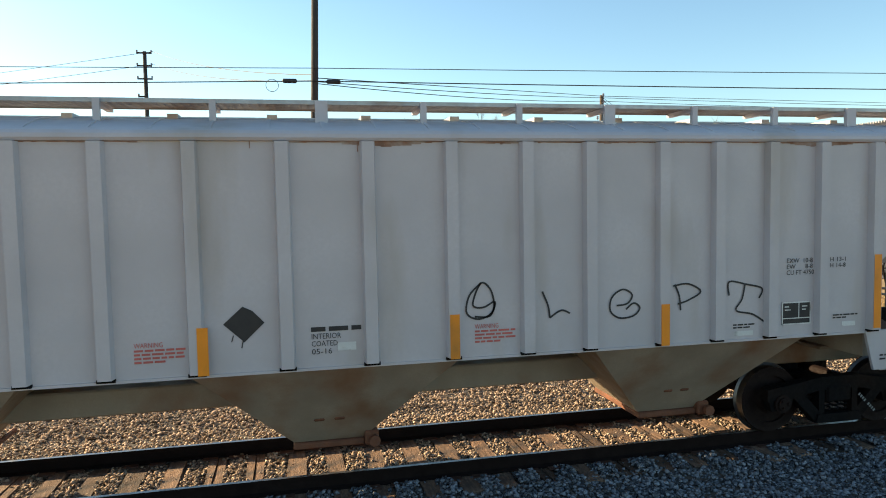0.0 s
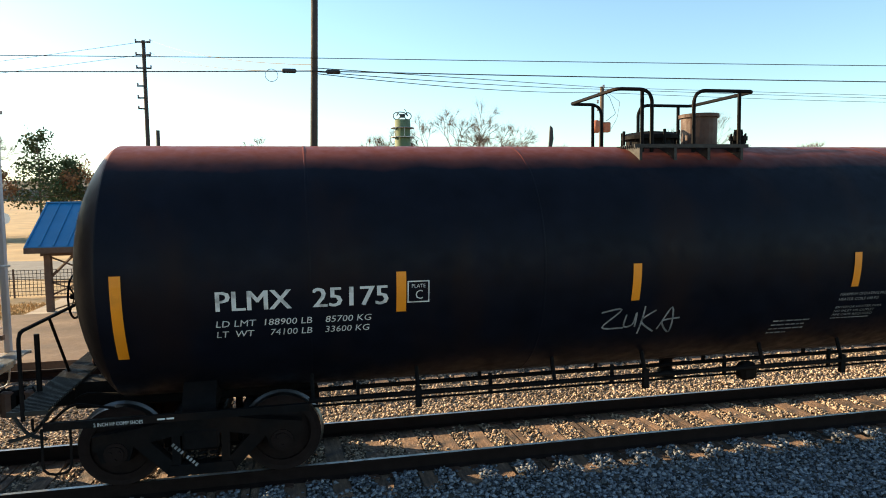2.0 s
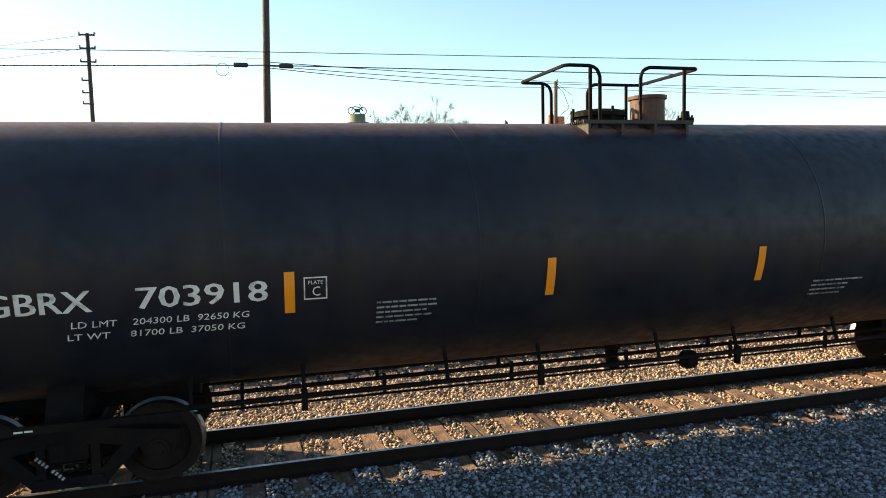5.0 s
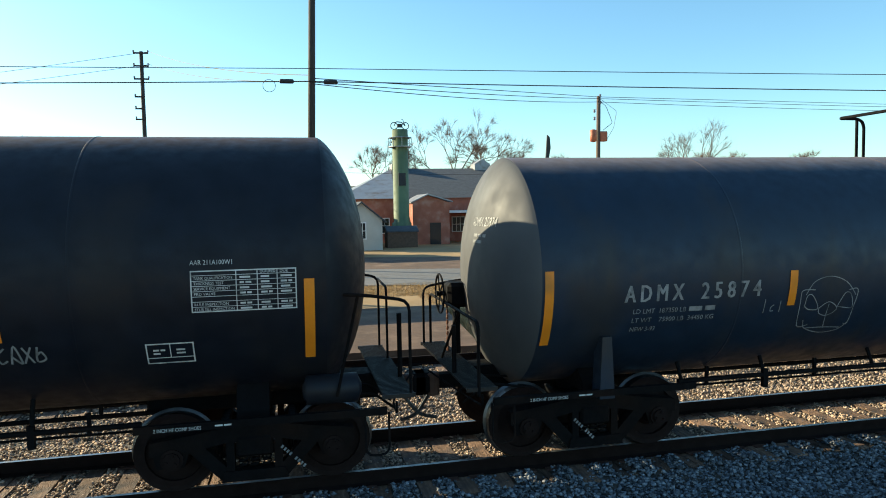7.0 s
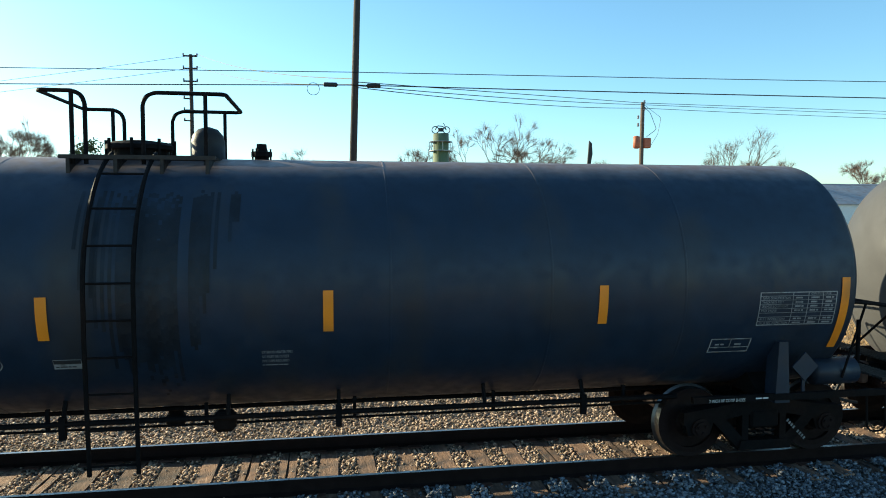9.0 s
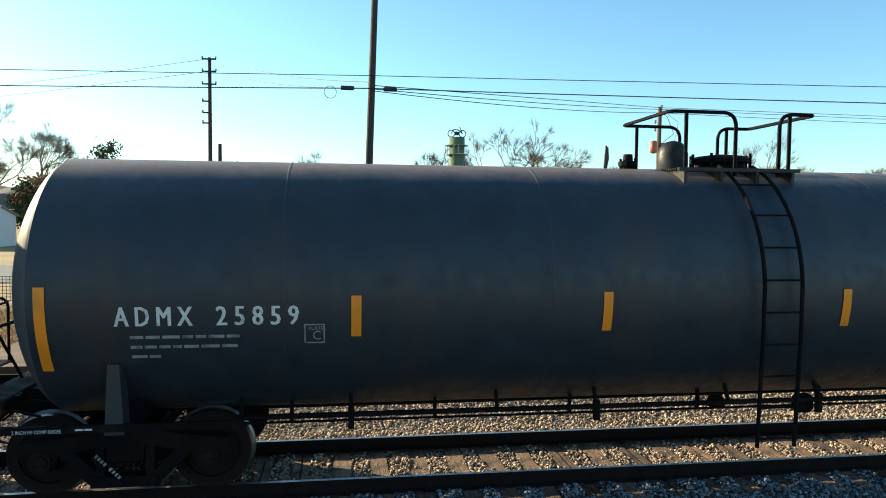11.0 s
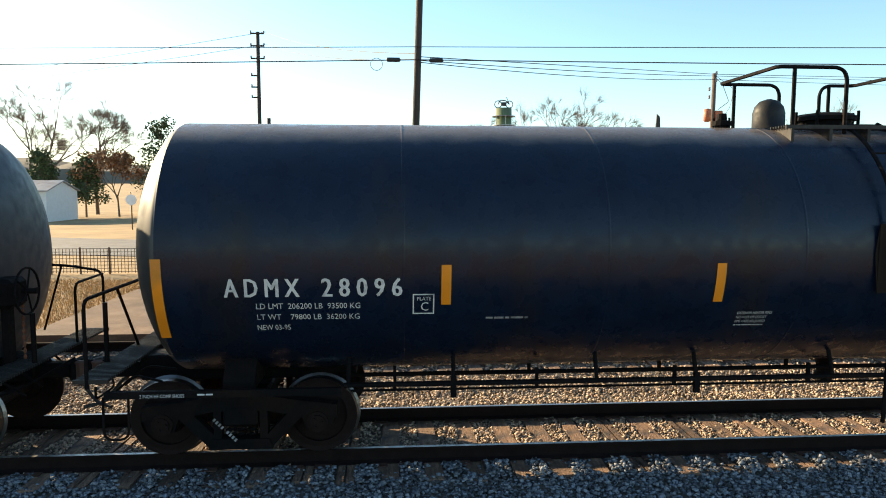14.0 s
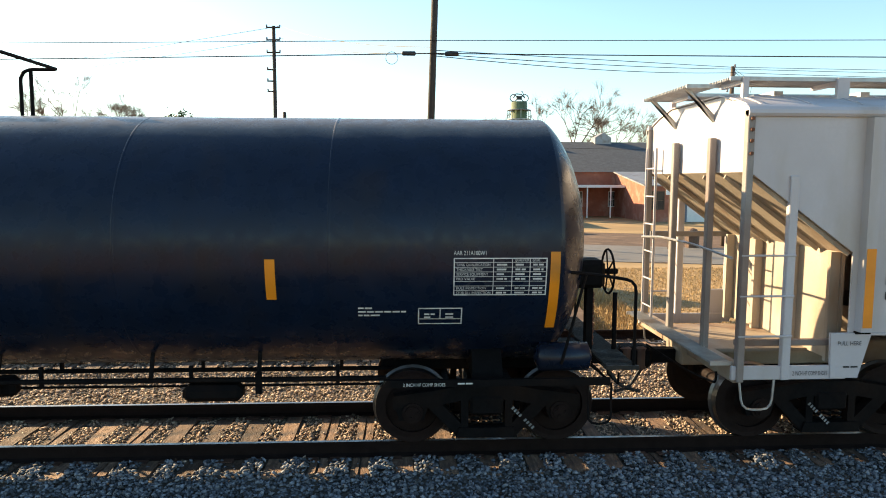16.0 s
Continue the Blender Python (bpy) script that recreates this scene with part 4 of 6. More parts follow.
consolidated(car, S, 5.86, 6.34, 1.6, 1.84)
lay("graffiti", [stroke([(3.89, 1.68), (3.95, 1.86), (4.00, 1.92), (3.97, 1.76), (3.91, 1.74), (4.02, 1.72), (4.05, 1.84), (4.06, 1.70), (4.11, 1.85), (4.13, 1.71), (4.18, 1.86), (4.20, 1.72), (4.26, 1.76), (4.31, 1.84), (4.24, 1.82), (4.26, 1.72), (4.34, 1.72)], 0.02),
                 stroke([(4.42, 1.88), (4.36, 1.82), (4.43, 1.78), (4.40, 1.70), (4.34, 1.72)], 0.02), stroke([(4.55, 1.88), (4.48, 1.80), (4.50, 1.71), (4.56, 1.74)], 0.02), stroke([(4.59, 1.70), (4.64, 1.90), (4.69, 1.70), (4.61, 1.78)], 0.02),
                 stroke([(4.71, 1.88), (4.80, 1.70)], 0.02), stroke([(4.79, 1.88), (4.71, 1.70)], 0.02), stroke([(4.85, 1.88), (4.83, 1.72), (4.91, 1.74), (4.88, 1.82), (4.83, 1.78)], 0.02)],
    S, M["faint"], car, "pale spray-paint scrawl")
lay("stencil", bars(2.45, 1.86, [0.85, 0.62, 0.6, 0.55], 0.024, 0.065, random.Random(42)), S, M["faint"], car)

# blue-grey faded tank
car, S, _ = tank_car(4.6, 2.33, 1.53, 8.31, 7.84, "bluegrey", 6.97,
                     [(-7.75, 1.98, LG), (-4.45, 2.1, SH), (-1.46, 2.11, SH), (1.42, 2.13, SH), (4.57, 2.13, SH), (7.71, 1.95, LG)],
                     "faded blue-black tank car with worn lettering", -0.6, [-5.2, -2.2, 2.1, 3.95, 5.6], -0.85, pads=True, mark="ADMX 25874")
hood(car, -0.05, 3.8, "soot", "dome", "sooty domed valve housing")
ladder(car, -0.78, 2.33, 1.53, "underframe")
rng = random.Random(77)
columns = []
for k in range(46):   # dried spill below the manway
    a = abs(k - 20) / 24
    low = 1.25 + 1.9 * a * a + rng.uniform(-0.15, 0.35)
    if rng.random() > 0.25 * a:
        columns.append(rect(-1.18 + 0.036 * k, -1.18 + 0.036 * (k + 1), min(low, 3.1), 3.45 - 0.1 * rng.random(), 12))
lay("spill_stain", columns, S, M["spill"], car, "black dried spill below the manway", 0.003)
car_mark(car, S, [("A D M X", -6.78, 2.02, 0.3, 0.78), ("2 5 8 7 4", -5.76, 2.02, 0.3, 0.84)], M["faint"], "worn white stencilled car mark")
lay("weight_stencil", [word("LD LMT  187350 LB", -6.66, 1.87, 0.085, 0.72), word("LT WT    75900 LB  34450 KG", -6.66, 1.755, 0.085, 1.12), word("NEW 3-93", -6.66, 1.64, 0.08, 0.34)] + bars(-5.9, 1.87, [0.36], 0.06, 0.1, random.Random(51)), S, M["faint"], car, "worn white stencilled load figures")
lay("graffiti", [stroke([(-4.24, 2.00), (-4.13, 2.17), (-3.89, 2.23), (-3.65, 2.15), (-3.48, 1.97)], 0.011),
                 stroke([(-4.11, 2.06), (-4.29, 2.06), (-4.31, 1.95), (-4.25, 1.58), (-4.08, 1.58)], 0.011),
                 stroke([(-3.60, 2.04), (-3.46, 2.04), (-3.47, 1.80), (-3.47, 1.57), (-3.53, 1.57)], 0.011),
                 stroke([(-4.23, 1.82), (-4.22, 1.97), (-4.16, 2.00), (-4.08, 1.92), (-4.02, 1.80), (-4.16, 1.80), (-4.24, 1.86)], 0.011),
                 stroke([(-3.73, 1.81), (-3.66, 1.98), (-3.60, 2.01), (-3.54, 1.96), (-3.49, 1.80), (-3.61, 1.80), (-3.72, 1.82)], 0.011),
                 stroke([(-4.00, 1.81), (-3.87, 1.89), (-3.73, 1.81), (-3.76, 1.74), (-3.87, 1.70), (-3.98, 1.74), (-4.00, 1.81)], 0.011),
                 stroke([(-3.86, 1.86), (-3.86, 1.70), (-3.82, 1.52)], 0.011),
                 stroke([(-4.18, 1.65), (-4.11, 1.53), (-3.83, 1.45), (-3.58, 1.48), (-3.47, 1.58)], 0.011),
                 stroke([(-4.11, 1.53), (-3.82, 1.53), (-3.55, 1.51)], 0.011),
                 stroke([(-2.34, 1.71), (-2.42, 1.72), (-2.45, 1.61), (-2.37, 1.55), (-2.27, 1.57)], 0.011),
                 stroke([(-2.22, 1.73), (-2.25, 1.59), (-2.19, 1.54), (-2.10, 1.61)], 0.011),
                 stroke([(-2.31, 1.64), (-2.15, 1.64)], 0.011),
                 stroke([(-2.01, 1.72), (-2.12, 1.66), (-2.11, 1.55), (-1.99, 1.53), (-1.91, 1.61), (-1.95, 1.71), (-2.02, 1.72)], 0.011),
                 stroke([(-2.02, 1.68), (-2.03, 1.60)], 0.011),
                 stroke([(-2.35, 1.48), (-1.99, 1.50)], 0.011),
                 stroke([(-2.29, 1.44), (-2.05, 1.45)], 0.011),
                 stroke([(-4.83, 1.97), (-4.83, 1.79)], 0.011),
                 stroke([(-4.60, 1.94), (-4.60, 1.79)], 0.011),
                 stroke([(-4.69, 1.89), (-4.73, 1.86), (-4.73, 1.81), (-4.69, 1.81)], 0.011)],
    S, M["faint"], car, "pale line-drawn graffiti face")
table(car, S, 6.56, 7.6, 1.82, 2.24, 23, "faint")
consolidated(car, S, 6.02, 6.56, 1.47, 1.66, "faint")
lay("stencil", heater_note(0.7, 1.66, 0.33), S, M["faint"], car, "worn white stencilled piping note")
lay("stencil", [rect(-1.42, -1.14, 1.55, 1.66, 1)], S, M["faint"], car, "faded paper placard")
lay("stencil", [rect(-1.415, -1.145, 1.61, 1.655, 1)] + bars(-1.4, 1.57, [0.2], 0.012, 0.02, random.Random(8)), S, M["ink"], car, "dark heading of the placard", 0.009)

# dusty grey-black tank
car, S, _ = tank_car(22.55, 2.32, 1.54, 8.27, 7.78, "grey_tank", 6.97,
                     [(-7.64, 1.98, LG), (-4.42, 2.1, SH), (-1.55, 2.12, SH), (1.47, 2.13, SH), (4.6, 2.12, SH), (7.71, 1.95, LG)],
                     "dusty grey-black tank car with worn lettering", 0.6, [-5.2, -2.2, 2.3, 4.75, 6.6], 0.65, "right", True, -1, "ADMX 25859")
hood(car, -0.05, 3.8, "soot", "dome", "", -0.65)
ladder(car, 0.55, 2.32, 1.54, "underframe")
car_mark(car, S, [("A D M X", -6.92, 2.02, 0.3, 0.78), ("2 5 8 5 9", -5.9, 2.02, 0.3, 0.86)], M["white"], "worn white stencilled car mark")
lay("weight_stencil", bars(-6.78, 1.88, [1.12, 1.12, 0.34], 0.034, 0.11, random.Random(61)), S, M["faint"], car, "worn white stencilled load figures")
plate_c(car, S, -4.98, 1.8, "faint", 0.22)
table(car, S, 6.56, 7.6, 1.82, 2.24, 24, "faint")
consolidated(car, S, 5.95, 6.46, 1.46, 1.64, "faint")
lay("stencil", bars(5.2, 1.64, [0.15, 0.55, 0.2], 0.03, 0.05, random.Random(62)), S, M["faint"], car)

# glossy black tank
car, S, _ = tank_car(40.8, 2.44, 1.56, 8.38, 7.86, "gloss", 7.1,
                     [(-7.84, 1.98, LG), (-4.73, 2.13, SH), (-1.6, 2.13, SH), (1.53, 2.13, SH), (4.66, 2.13, SH), (7.79, 1.98, LG)],
                     "glossy black tank car with crisp white lettering", 0.6, [-5.2, -2.9, -0.6, 3.0, 5.3], 0.53, "right", False, -1, "ADMX 28096")
hood(car, -0.26, 3.93, "soot", "dome", "", -0.65)
ladder(car, 0.62, 2.44, 1.56, "underframe")
lay("ladder_plate", [([(0.2, 2.45), (0.24, 2.0), (1.06, 2.0), (1.13, 2.3), (1.13, 2.5), (1.06, 2.8), (0.24, 2.8)], [(0, 1, 2, 3, 4, 5, 6)])] , lambda x, z: S(x, 2.4), M["brown_patch"], car, "dark brown patch behind the ladder", 0.02)
lay("ladder_plate_edge", [rect(0.24, 0.27, 2.0, 2.8, 3), rect(1.03, 1.06, 2.0, 2.8, 3)], lambda x, z: S(x, 2.4), M["brown_patch"], car, "side edge of the brown patch", 0.03)
car_mark(car, S, [("A D M X", -7.14, 2.01, 0.3, 0.8), ("2 8 0 9 6", -6.1, 2.01, 0.3, 0.88)], M["white"], "large white stencilled car mark")
lay("weight_stencil", [word("LD LMT  206200 LB  93500 KG", -6.82, 1.87, 0.095, 1.14), word("LT WT    79800 LB  36200 KG", -6.82, 1.74, 0.095, 1.13), word("NEW 03-95", -6.83, 1.61, 0.095, 0.37)], S, M["white"], car, "white stencilled load figures")
plate_c(car, S, -5.1, 1.79, s=0.24)
table(car, S, 6.66, 7.7, 1.94, 2.37, 25)
lay("stencil", [word("AAR 211A100W1", 6.66, 2.4, 0.07, 0.36)], S, M["white"], car)
consolidated(car, S, 6.27, 6.77, 1.58, 1.79)
lay("stencil", bars(-4.27, 1.72, [0.48], 0.024, 0.06, random.Random(71)), S, M["faint"], car)
lay("stencil", heater_note(-1.32, 1.74, 0.42), S, M["white"], car, "white stencilled piping note")
lay("stencil", bars(5.6, 1.78, [0.18, 0.55, 0.24], 0.02, 0.045, random.Random(73)), S, M["white"], car)


def hopper_car(x0, label, ribs, rng_seed):
    """Three-bay covered hopper; x0: where its middle stands at 8 s."""
    car = thing("covered_hopper_car", pose(x0, TRACK, 0), label, "hopper car", "cars of the train")
    CARS.append((car, x0))
    eave, sill, hw = 3.96, 1.5, 1.56
    # side sheets, cut away over the ends
    for s in (-1, 1):
        bm = bmesh.new()
        prism(bm, [(-7.1, sill), (7.1, sill), (7.1, 2.42), (8.34, 3.32), (8.34, eave), (-8.34, eave), (-8.34, 3.32), (-7.1, 2.42)], s * hw - 0.012, s * hw + 0.012)
        part("side_sheet", bm, M["hopper"], car)
        for x in ribs:
            bm = bmesh.new()
            y = s * (hw + 0.012)
            a, b = (y - 0.09, y) if s < 0 else (y, y + 0.09)
            prism(bm, [(x - 0.085, b if s < 0 else a), (x - 0.065, a if s < 0 else b), (x + 0.065, a if s < 0 else b), (x + 0.085, b if s < 0 else a)], 0, 1)
            for v in bm.verts:
                v.co = Vector((v.co.x, v.co.z, sill + 0.02 + v.co.y * (eave - sill - 0.06)))
            bmesh.ops.recalc_face_normals(bm, faces=bm.faces)
            part("side_post", bm, M["hopper"], car)
            bm = bmesh.new()
            box(bm, x - 0.09, x + 0.09, s * hw - 0.05, s * hw + 0.05, sill - 0.012, sill + 0.022)
            box(bm, x + 0.0, x + 0.06, s * (hw + 0.03) - 0.02, s * (hw + 0.03) + 0.02, sill + 0.02, sill + 0.055)
            part("post_foot", bm, M["underframe"], car)
        # rolled eave and bottom flange
        bm = bmesh.new()
        lip = [(0.0, -0.035), (0.05, -0.03), (0.068, 0.0), (0.06, 0.04), (0.03, 0.075), (-0.03, 0.105), (-0.03, 0.0)]
        prism(bm, [(s * (hw + a), eave + b) for a, b in lip], -8.4, 8.4, axis="x")
        part("eave_lip", bm, M["hopper"], car, "pressed roof edge with rust along its seam")
        rng = random.Random(rng_seed * 7 + s)
        polys, x = [], -8.3
        while x < 8.3:   # rust bleeding out of the roof seam
            w = rng.uniform(0.03, 0.12)
            d = max(0.0, noise.noise(Vector((x * 0.9, rng_seed * 3.0, s)))) * 0.09 + rng.uniform(0, 0.012)
            if noise.noise(Vector((x * 0.45, 7.0 + rng_seed, s))) > -0.12:
                polys.append(rect(x, x + w, eave - 0.04 - d, eave - 0.034, 1))
            if rng.random() < 0.03:
                polys.append(rect(x, x + 0.012, eave - 0.05 - rng.uniform(0.05, 0.2), eave - 0.034, 1))
            x += w
        if s < 0:
            lay("rust_seam", polys, lambda x, z: -(hw + 0.013), M["rust_wash"], car, "rust bleeding from the roof seam", 0.004)
        bm = bmesh.new()
        box(bm, -7.1, 7.1, s * hw - 0.03, s * hw + 0.03, sill - 0.03, sill)
        part("bottom_flange", bm, M["hopper"], car)
    # roof: shallow arch in panels
    bm = bmesh.new()
    arc = [(-hw, eave + 0.08), (-1.42, eave + 0.135), (-1.2, eave + 0.2), (-0.75, eave + 0.29), (0.75, eave + 0.29), (1.2, eave + 0.2), (1.42, eave + 0.135), (hw, eave + 0.08)]
    prism(bm, arc + [(p[0], p[1] - 0.02) for p in arc[::-1]], -8.36, 8.36, axis="x")
    part("roof", bm, M["hopper"], car)
    bm = bmesh.new()
    for k in range(29):
        x = -8.2 + k * 16.4 / 28
        prism(bm, [(a * 1.0, z + 0.012) for a, z in arc] + [(a, z) for a, z in arc[::-1]], x - 0.02, x + 0.02, axis="x")
    part("roof_rib", bm, M["hopper"], car)
    bm = bmesh.new()
    box(bm, -7.7, 7.7, -0.3, 0.3, eave + 0.28, eave + 0.36, 0.02)
    for k in range(14):
        box(bm, -7.4 + k * 1.14 - 0.06, -7.4 + k * 1.14 + 0.06, -0.36, 0.36, eave + 0.3, eave + 0.4)
    part("hatch_cover", bm, M["galv"], car, "long dusty hatch cover")
    for s in (-1, 1):
        bm = bmesh.new()
        grate(bm, -8.36, 8.36, s * 0.78 - 0.28, s * 0.78 + 0.28, eave + 0.47, "x", 0.045)
        for k in range(180):
            x = -8.3 + k * 16.6 / 179
            box(bm, x - 0.012, x + 0.012, s * 0.78 - 0.28, s * 0.78 + 0.28, eave + 0.443, eave + 0.466)
        tagged(part("running_board", bm, M["galv"], car, "rust-stained steel grating walkway"), kind="stuff")
        for k in range(15):
            x = -8.2 + k * 16.4 / 14
            w = 0.07 if k % 3 == 1 else 0.035
            bm = bmesh.new()
            box(bm, x - w, x + w, s * 1.08 - 0.03, s * 1.08 + 0.03, eave + 0.12, eave + 0.46)
            box(bm, x - 0.03, x + 0.03, s * 0.78 - 0.3, s * 0.78 + 0.3, eave + 0.39, eave + 0.44)
            part("board_bracket", bm, M["hopper"], car)
    # hopper bays
    for c in (-4.55, 0.0, 4.55):
        bm = bmesh.new()
        hi, lo = [(-1.48, -1.55), (1.48, -1.55), (1.48, 1.55), (-1.48, 1.55)], [(-0.4, -0.62), (0.4, -0.62), (0.4, 0.62), (-0.4, 0.62)]
        a = [bm.verts.new((c + x, y, 1.5)) for x, y in hi]
        b = [bm.verts.new((c + x, y, 0.36)) for x, y in lo]
        for k in range(4):
            bm.faces.new((a[k], a[(k + 1) % 4], b[(k + 1) % 4], b[k]))
        bm.faces.new(b[::-1])
        bmesh.ops.recalc_face_normals(bm, faces=bm.faces)
        part("hopper_bay", bm, M["bay"], car, "rust-stained sloped hopper bay")
        bm = bmesh.new()
        box(bm, c - 0.43, c + 0.43, -0.7, 0.7, 0.3, 0.38, 0.015)
        box(bm, c + 0.43, c + 0.6, -0.75, -0.6, 0.3, 0.48, 0.02)
        rod(bm, (c + 0.54, -0.85, 0.38), (c + 0.54, 0.85, 0.38), 0.035, seg=8)
        rod(bm, (c + 0.54, -0.86, 0.38), (c + 0.54, -0.8, 0.38), 0.07, seg=8)
        for k in (-0.12, 0.12):
            box(bm, c + k - 0.07, c + k + 0.07, -0.93, -0.78, 0.7, 0.84, 0.02)
        part("outlet_gate", bm, M["rust"], car, "rusty sliding outlet gate")
    bm = bmesh.new()
    box(bm, -8.5, 8.5, -0.28, 0.28, 0.78, 1.1, 0.02)
    part("centre_sill", bm, M["bay"], car)
    for s in (-1, 1):
        truck(car, s * 6.93, s)
        X = lambda v: s * v
        # end: upper end sheet, sloped floor, lower bulkhead with stiffeners
        bm = bmesh.new()
        prism(bm, [(-hw, 3.32), (hw, 3.32), (hw, eave + 0.06), (1.2, eave + 0.17), (0.75, eave + 0.26), (-0.75, eave + 0.26), (-1.2, eave + 0.17), (-hw, eave + 0.06)], *sorted((X(8.31), X(8.34))), axis="x")
        part("end_sheet", bm, M["hopper"], car)
        bm = bmesh.new()
        prism(bm, [(X(8.34), 3.32), (X(7.08), 2.40), (X(7.06), 2.43), (X(8.32), 3.35)], -hw, hw)
        bmesh.ops.recalc_face_normals(bm, faces=bm.faces)
        part("slope_sheet", bm, M["cream"], car, "dusty cream sloped end sheet")
        bm = bmesh.new()
        for y in (-1.5, -0.9, -0.3, 0.3, 0.9, 1.5):
            prism(bm, [(X(8.3), 3.29), (X(7.1), 2.42), (X(7.12), 2.37), (X(8.32), 3.25)], y - 0.012, y + 0.012)
        bmesh.ops.recalc_face_normals(bm, faces=bm.faces)
        part("slope_rib", bm, M["cream"], car)
        bm = bmesh.new()
        box(bm, *sorted((X(7.04), X(7.08))), -1.35, 1.35, 1.1, 2.42)
        part("bulkhead", bm, M["cream"], car, "dusty cream end bulkhead")
        for y in (-1.3, -0.45, 0.45, 1.3):
            part("stiffener", boxed(*sorted((X(7.085), X(7.2))), y - 0.03, y + 0.03, 1.1, 2.4), M["cream"], car)
        # shear plate, side channels, jacking panels
        bm = bmesh.new()
        box(bm, *sorted((X(6.9), X(8.42))), -0.75, 0.75, 1.08, 1.12)
        box(bm, *sorted((X(8.3), X(8.42))), -1.55, 1.55, 0.92, 1.14, 0.01)
        part("end_deck", bm, M["bay"], car, "rust-stained steel end deck")
        bm = bmesh.new()
        grate(bm, *sorted((X(8.42), X(8.66))), -1.5, 1.5, 1.16, "x", 0.05)
        part("crossover_step", bm, M["galv"], car, "steel grating crossover step")
        for q in (-1, 1):
            bm = bmesh.new()
            box(bm, *sorted((X(7.1), X(8.45))), *sorted((q * 1.53, q * 1.58)), 0.96, 1.12, 0.008)
            part("side_channel", bm, M["hopper"], car)
            bm = bmesh.new()
            prism(bm, [(X(6.84), 1.5), (X(7.32), 1.5), (X(7.3), 0.98), (X(6.98), 0.98)], *sorted((q * 1.56, q * 1.6)))
            bmesh.ops.recalc_face_normals(bm, faces=bm.faces)
            part("jacking_panel", bm, M["hopper"], car)
            bm = bmesh.new()
            box(bm, *sorted((X(8.32), X(8.4))), q * 1.56 - 0.05, q * 1.56 + 0.05, 0.94, 4.0, 0.008)
            part("corner_post", bm, M["post"] if x0 > 0 else M["hopper"], car)
            bm = bmesh.new()
            box(bm, *sorted((X(7.78), X(7.88))), q * 1.56 - 0.04, q * 1.56 + 0.04, 0.96, 3.28, 0.008)
            lad = part("ladder", bm, M["hopper"], car, "grey-painted side ladder")
            for k in range(3):
                bm = bmesh.new()
                rod(bm, (X(7.78), q * 1.6, 1.47 + k * 0.46), (X(8.4), q * 1.6, 1.47 + k * 0.46), 0.013, seg=6)
                part("rung", bm, M["hopper"], lad)
            bm = bmesh.new()
            tube(bm, [(X(7.95), q * 1.58, 0.97), (X(7.98), q * 1.6, 0.62), (X(8.32), q * 1.6, 0.62), (X(8.36), q * 1.58, 0.97)], 0.014)
            part("sill_step", bm, M["galv"], car)
            if q == -s:
                bm = bmesh.new()
                rod(bm, (X(8.42), q * 1.5, 1.15), (X(8.42), q * 1.5, 3.7), 0.02, seg=6)
                lad = part("end_ladder", bm, M["hopper"], car)
                bm = bmesh.new()
                rod(bm, (X(8.42), q * 1.1, 1.15), (X(8.42), q * 1.1, 3.7), 0.02, seg=6)
                part("stringer", bm, M["hopper"], lad)
                for k in range(6):
                    bm = bmesh.new()
                    rod(bm, (X(8.42), q * 1.1, 1.3 + k * 0.42), (X(8.42), q * 1.5, 1.3 + k * 0.42), 0.012, seg=6)
                    part("rung", bm, M["hopper"], lad)
            bm = bmesh.new()
            ye = q * 0.42 if q == -s else q * 0.72
            box(bm, *sorted((X(8.36), X(8.44))), ye - 0.05, ye + 0.05, 1.1, 3.74, 0.01)
            part("end_post", bm, M["post"], car, "grey end post streaked with rust")
        # angle-iron ties from the bulkhead to the ladders, bolted corner plates
        for q in (-1, 1):
            bm = bmesh.new()
            box(bm, *sorted((X(7.06), X(8.36))), q * 1.44 - 0.04, q * 1.44 + 0.04, 2.36 if q == -s else 1.33, 2.44 if q == -s else 1.4, 0.006)
            part("tie_bar", bm, M["post"], car, "rust-streaked angle-iron tie")
            bm = bmesh.new()
            for z in (3.9, 3.78, 3.66, 3.52):
                rod(bm, (X(8.36), q * 1.6, z), (X(8.36), q * 1.635, z), 0.022, seg=6)
            tagged(part("corner_bolts", bm, M["rust"], car, "rusty bolt heads down the corner"), kind="stuff")
        # roof end platform on angled brackets
        bm = bmesh.new()
        grate(bm, *sorted((X(8.36), X(8.75))), -0.75, 0.75, eave + 0.42, "x", 0.05)
        tagged(part("roof_end_platform", bm, M["galv"], car, "steel grating roof platform"), kind="stuff")
        for y in (-0.6, 0.6):
            bm = bmesh.new()
            prism(bm, [(X(8.72), eave + 0.38), (X(8.66), eave + 0.38), (X(8.34), eave - 0.02), (X(8.34), eave + 0.06)], y - 0.03, y + 0.03)
            part("platform_bracket", bm, M["galv"], car)
        # long grab rail across the end
        bm = bmesh.new()
        tube(bm, [(X(8.46), -1.5, 2.35), (X(8.5), -0.5, 2.42), (X(8.5), 0.6, 2.42), (X(8.46), 1.5, 2.35)], 0.016)
        part("grab_rail", bm, M["galv"], car)
        coupler(car, X(8.42), s)
    # brake gear on the leading end deck
    bm = bmesh.new()
    lathe(bm, [(0, 0.05), (0.06, 0.24), (0.5, 0.24), (0.56, 0.05)], 20, "y", (7.5, -0.95, 1.98))
    box(bm, 7.25, 7.75, -0.7, -0.5, 1.1, 1.85, 0.02)
    part("air_reservoir", bm, M["galv"], car, "grey air reservoir", False)
    bm = bmesh.new()
    box(bm, 7.6, 7.95, -0.95, -0.55, 1.35, 1.65, 0.05)
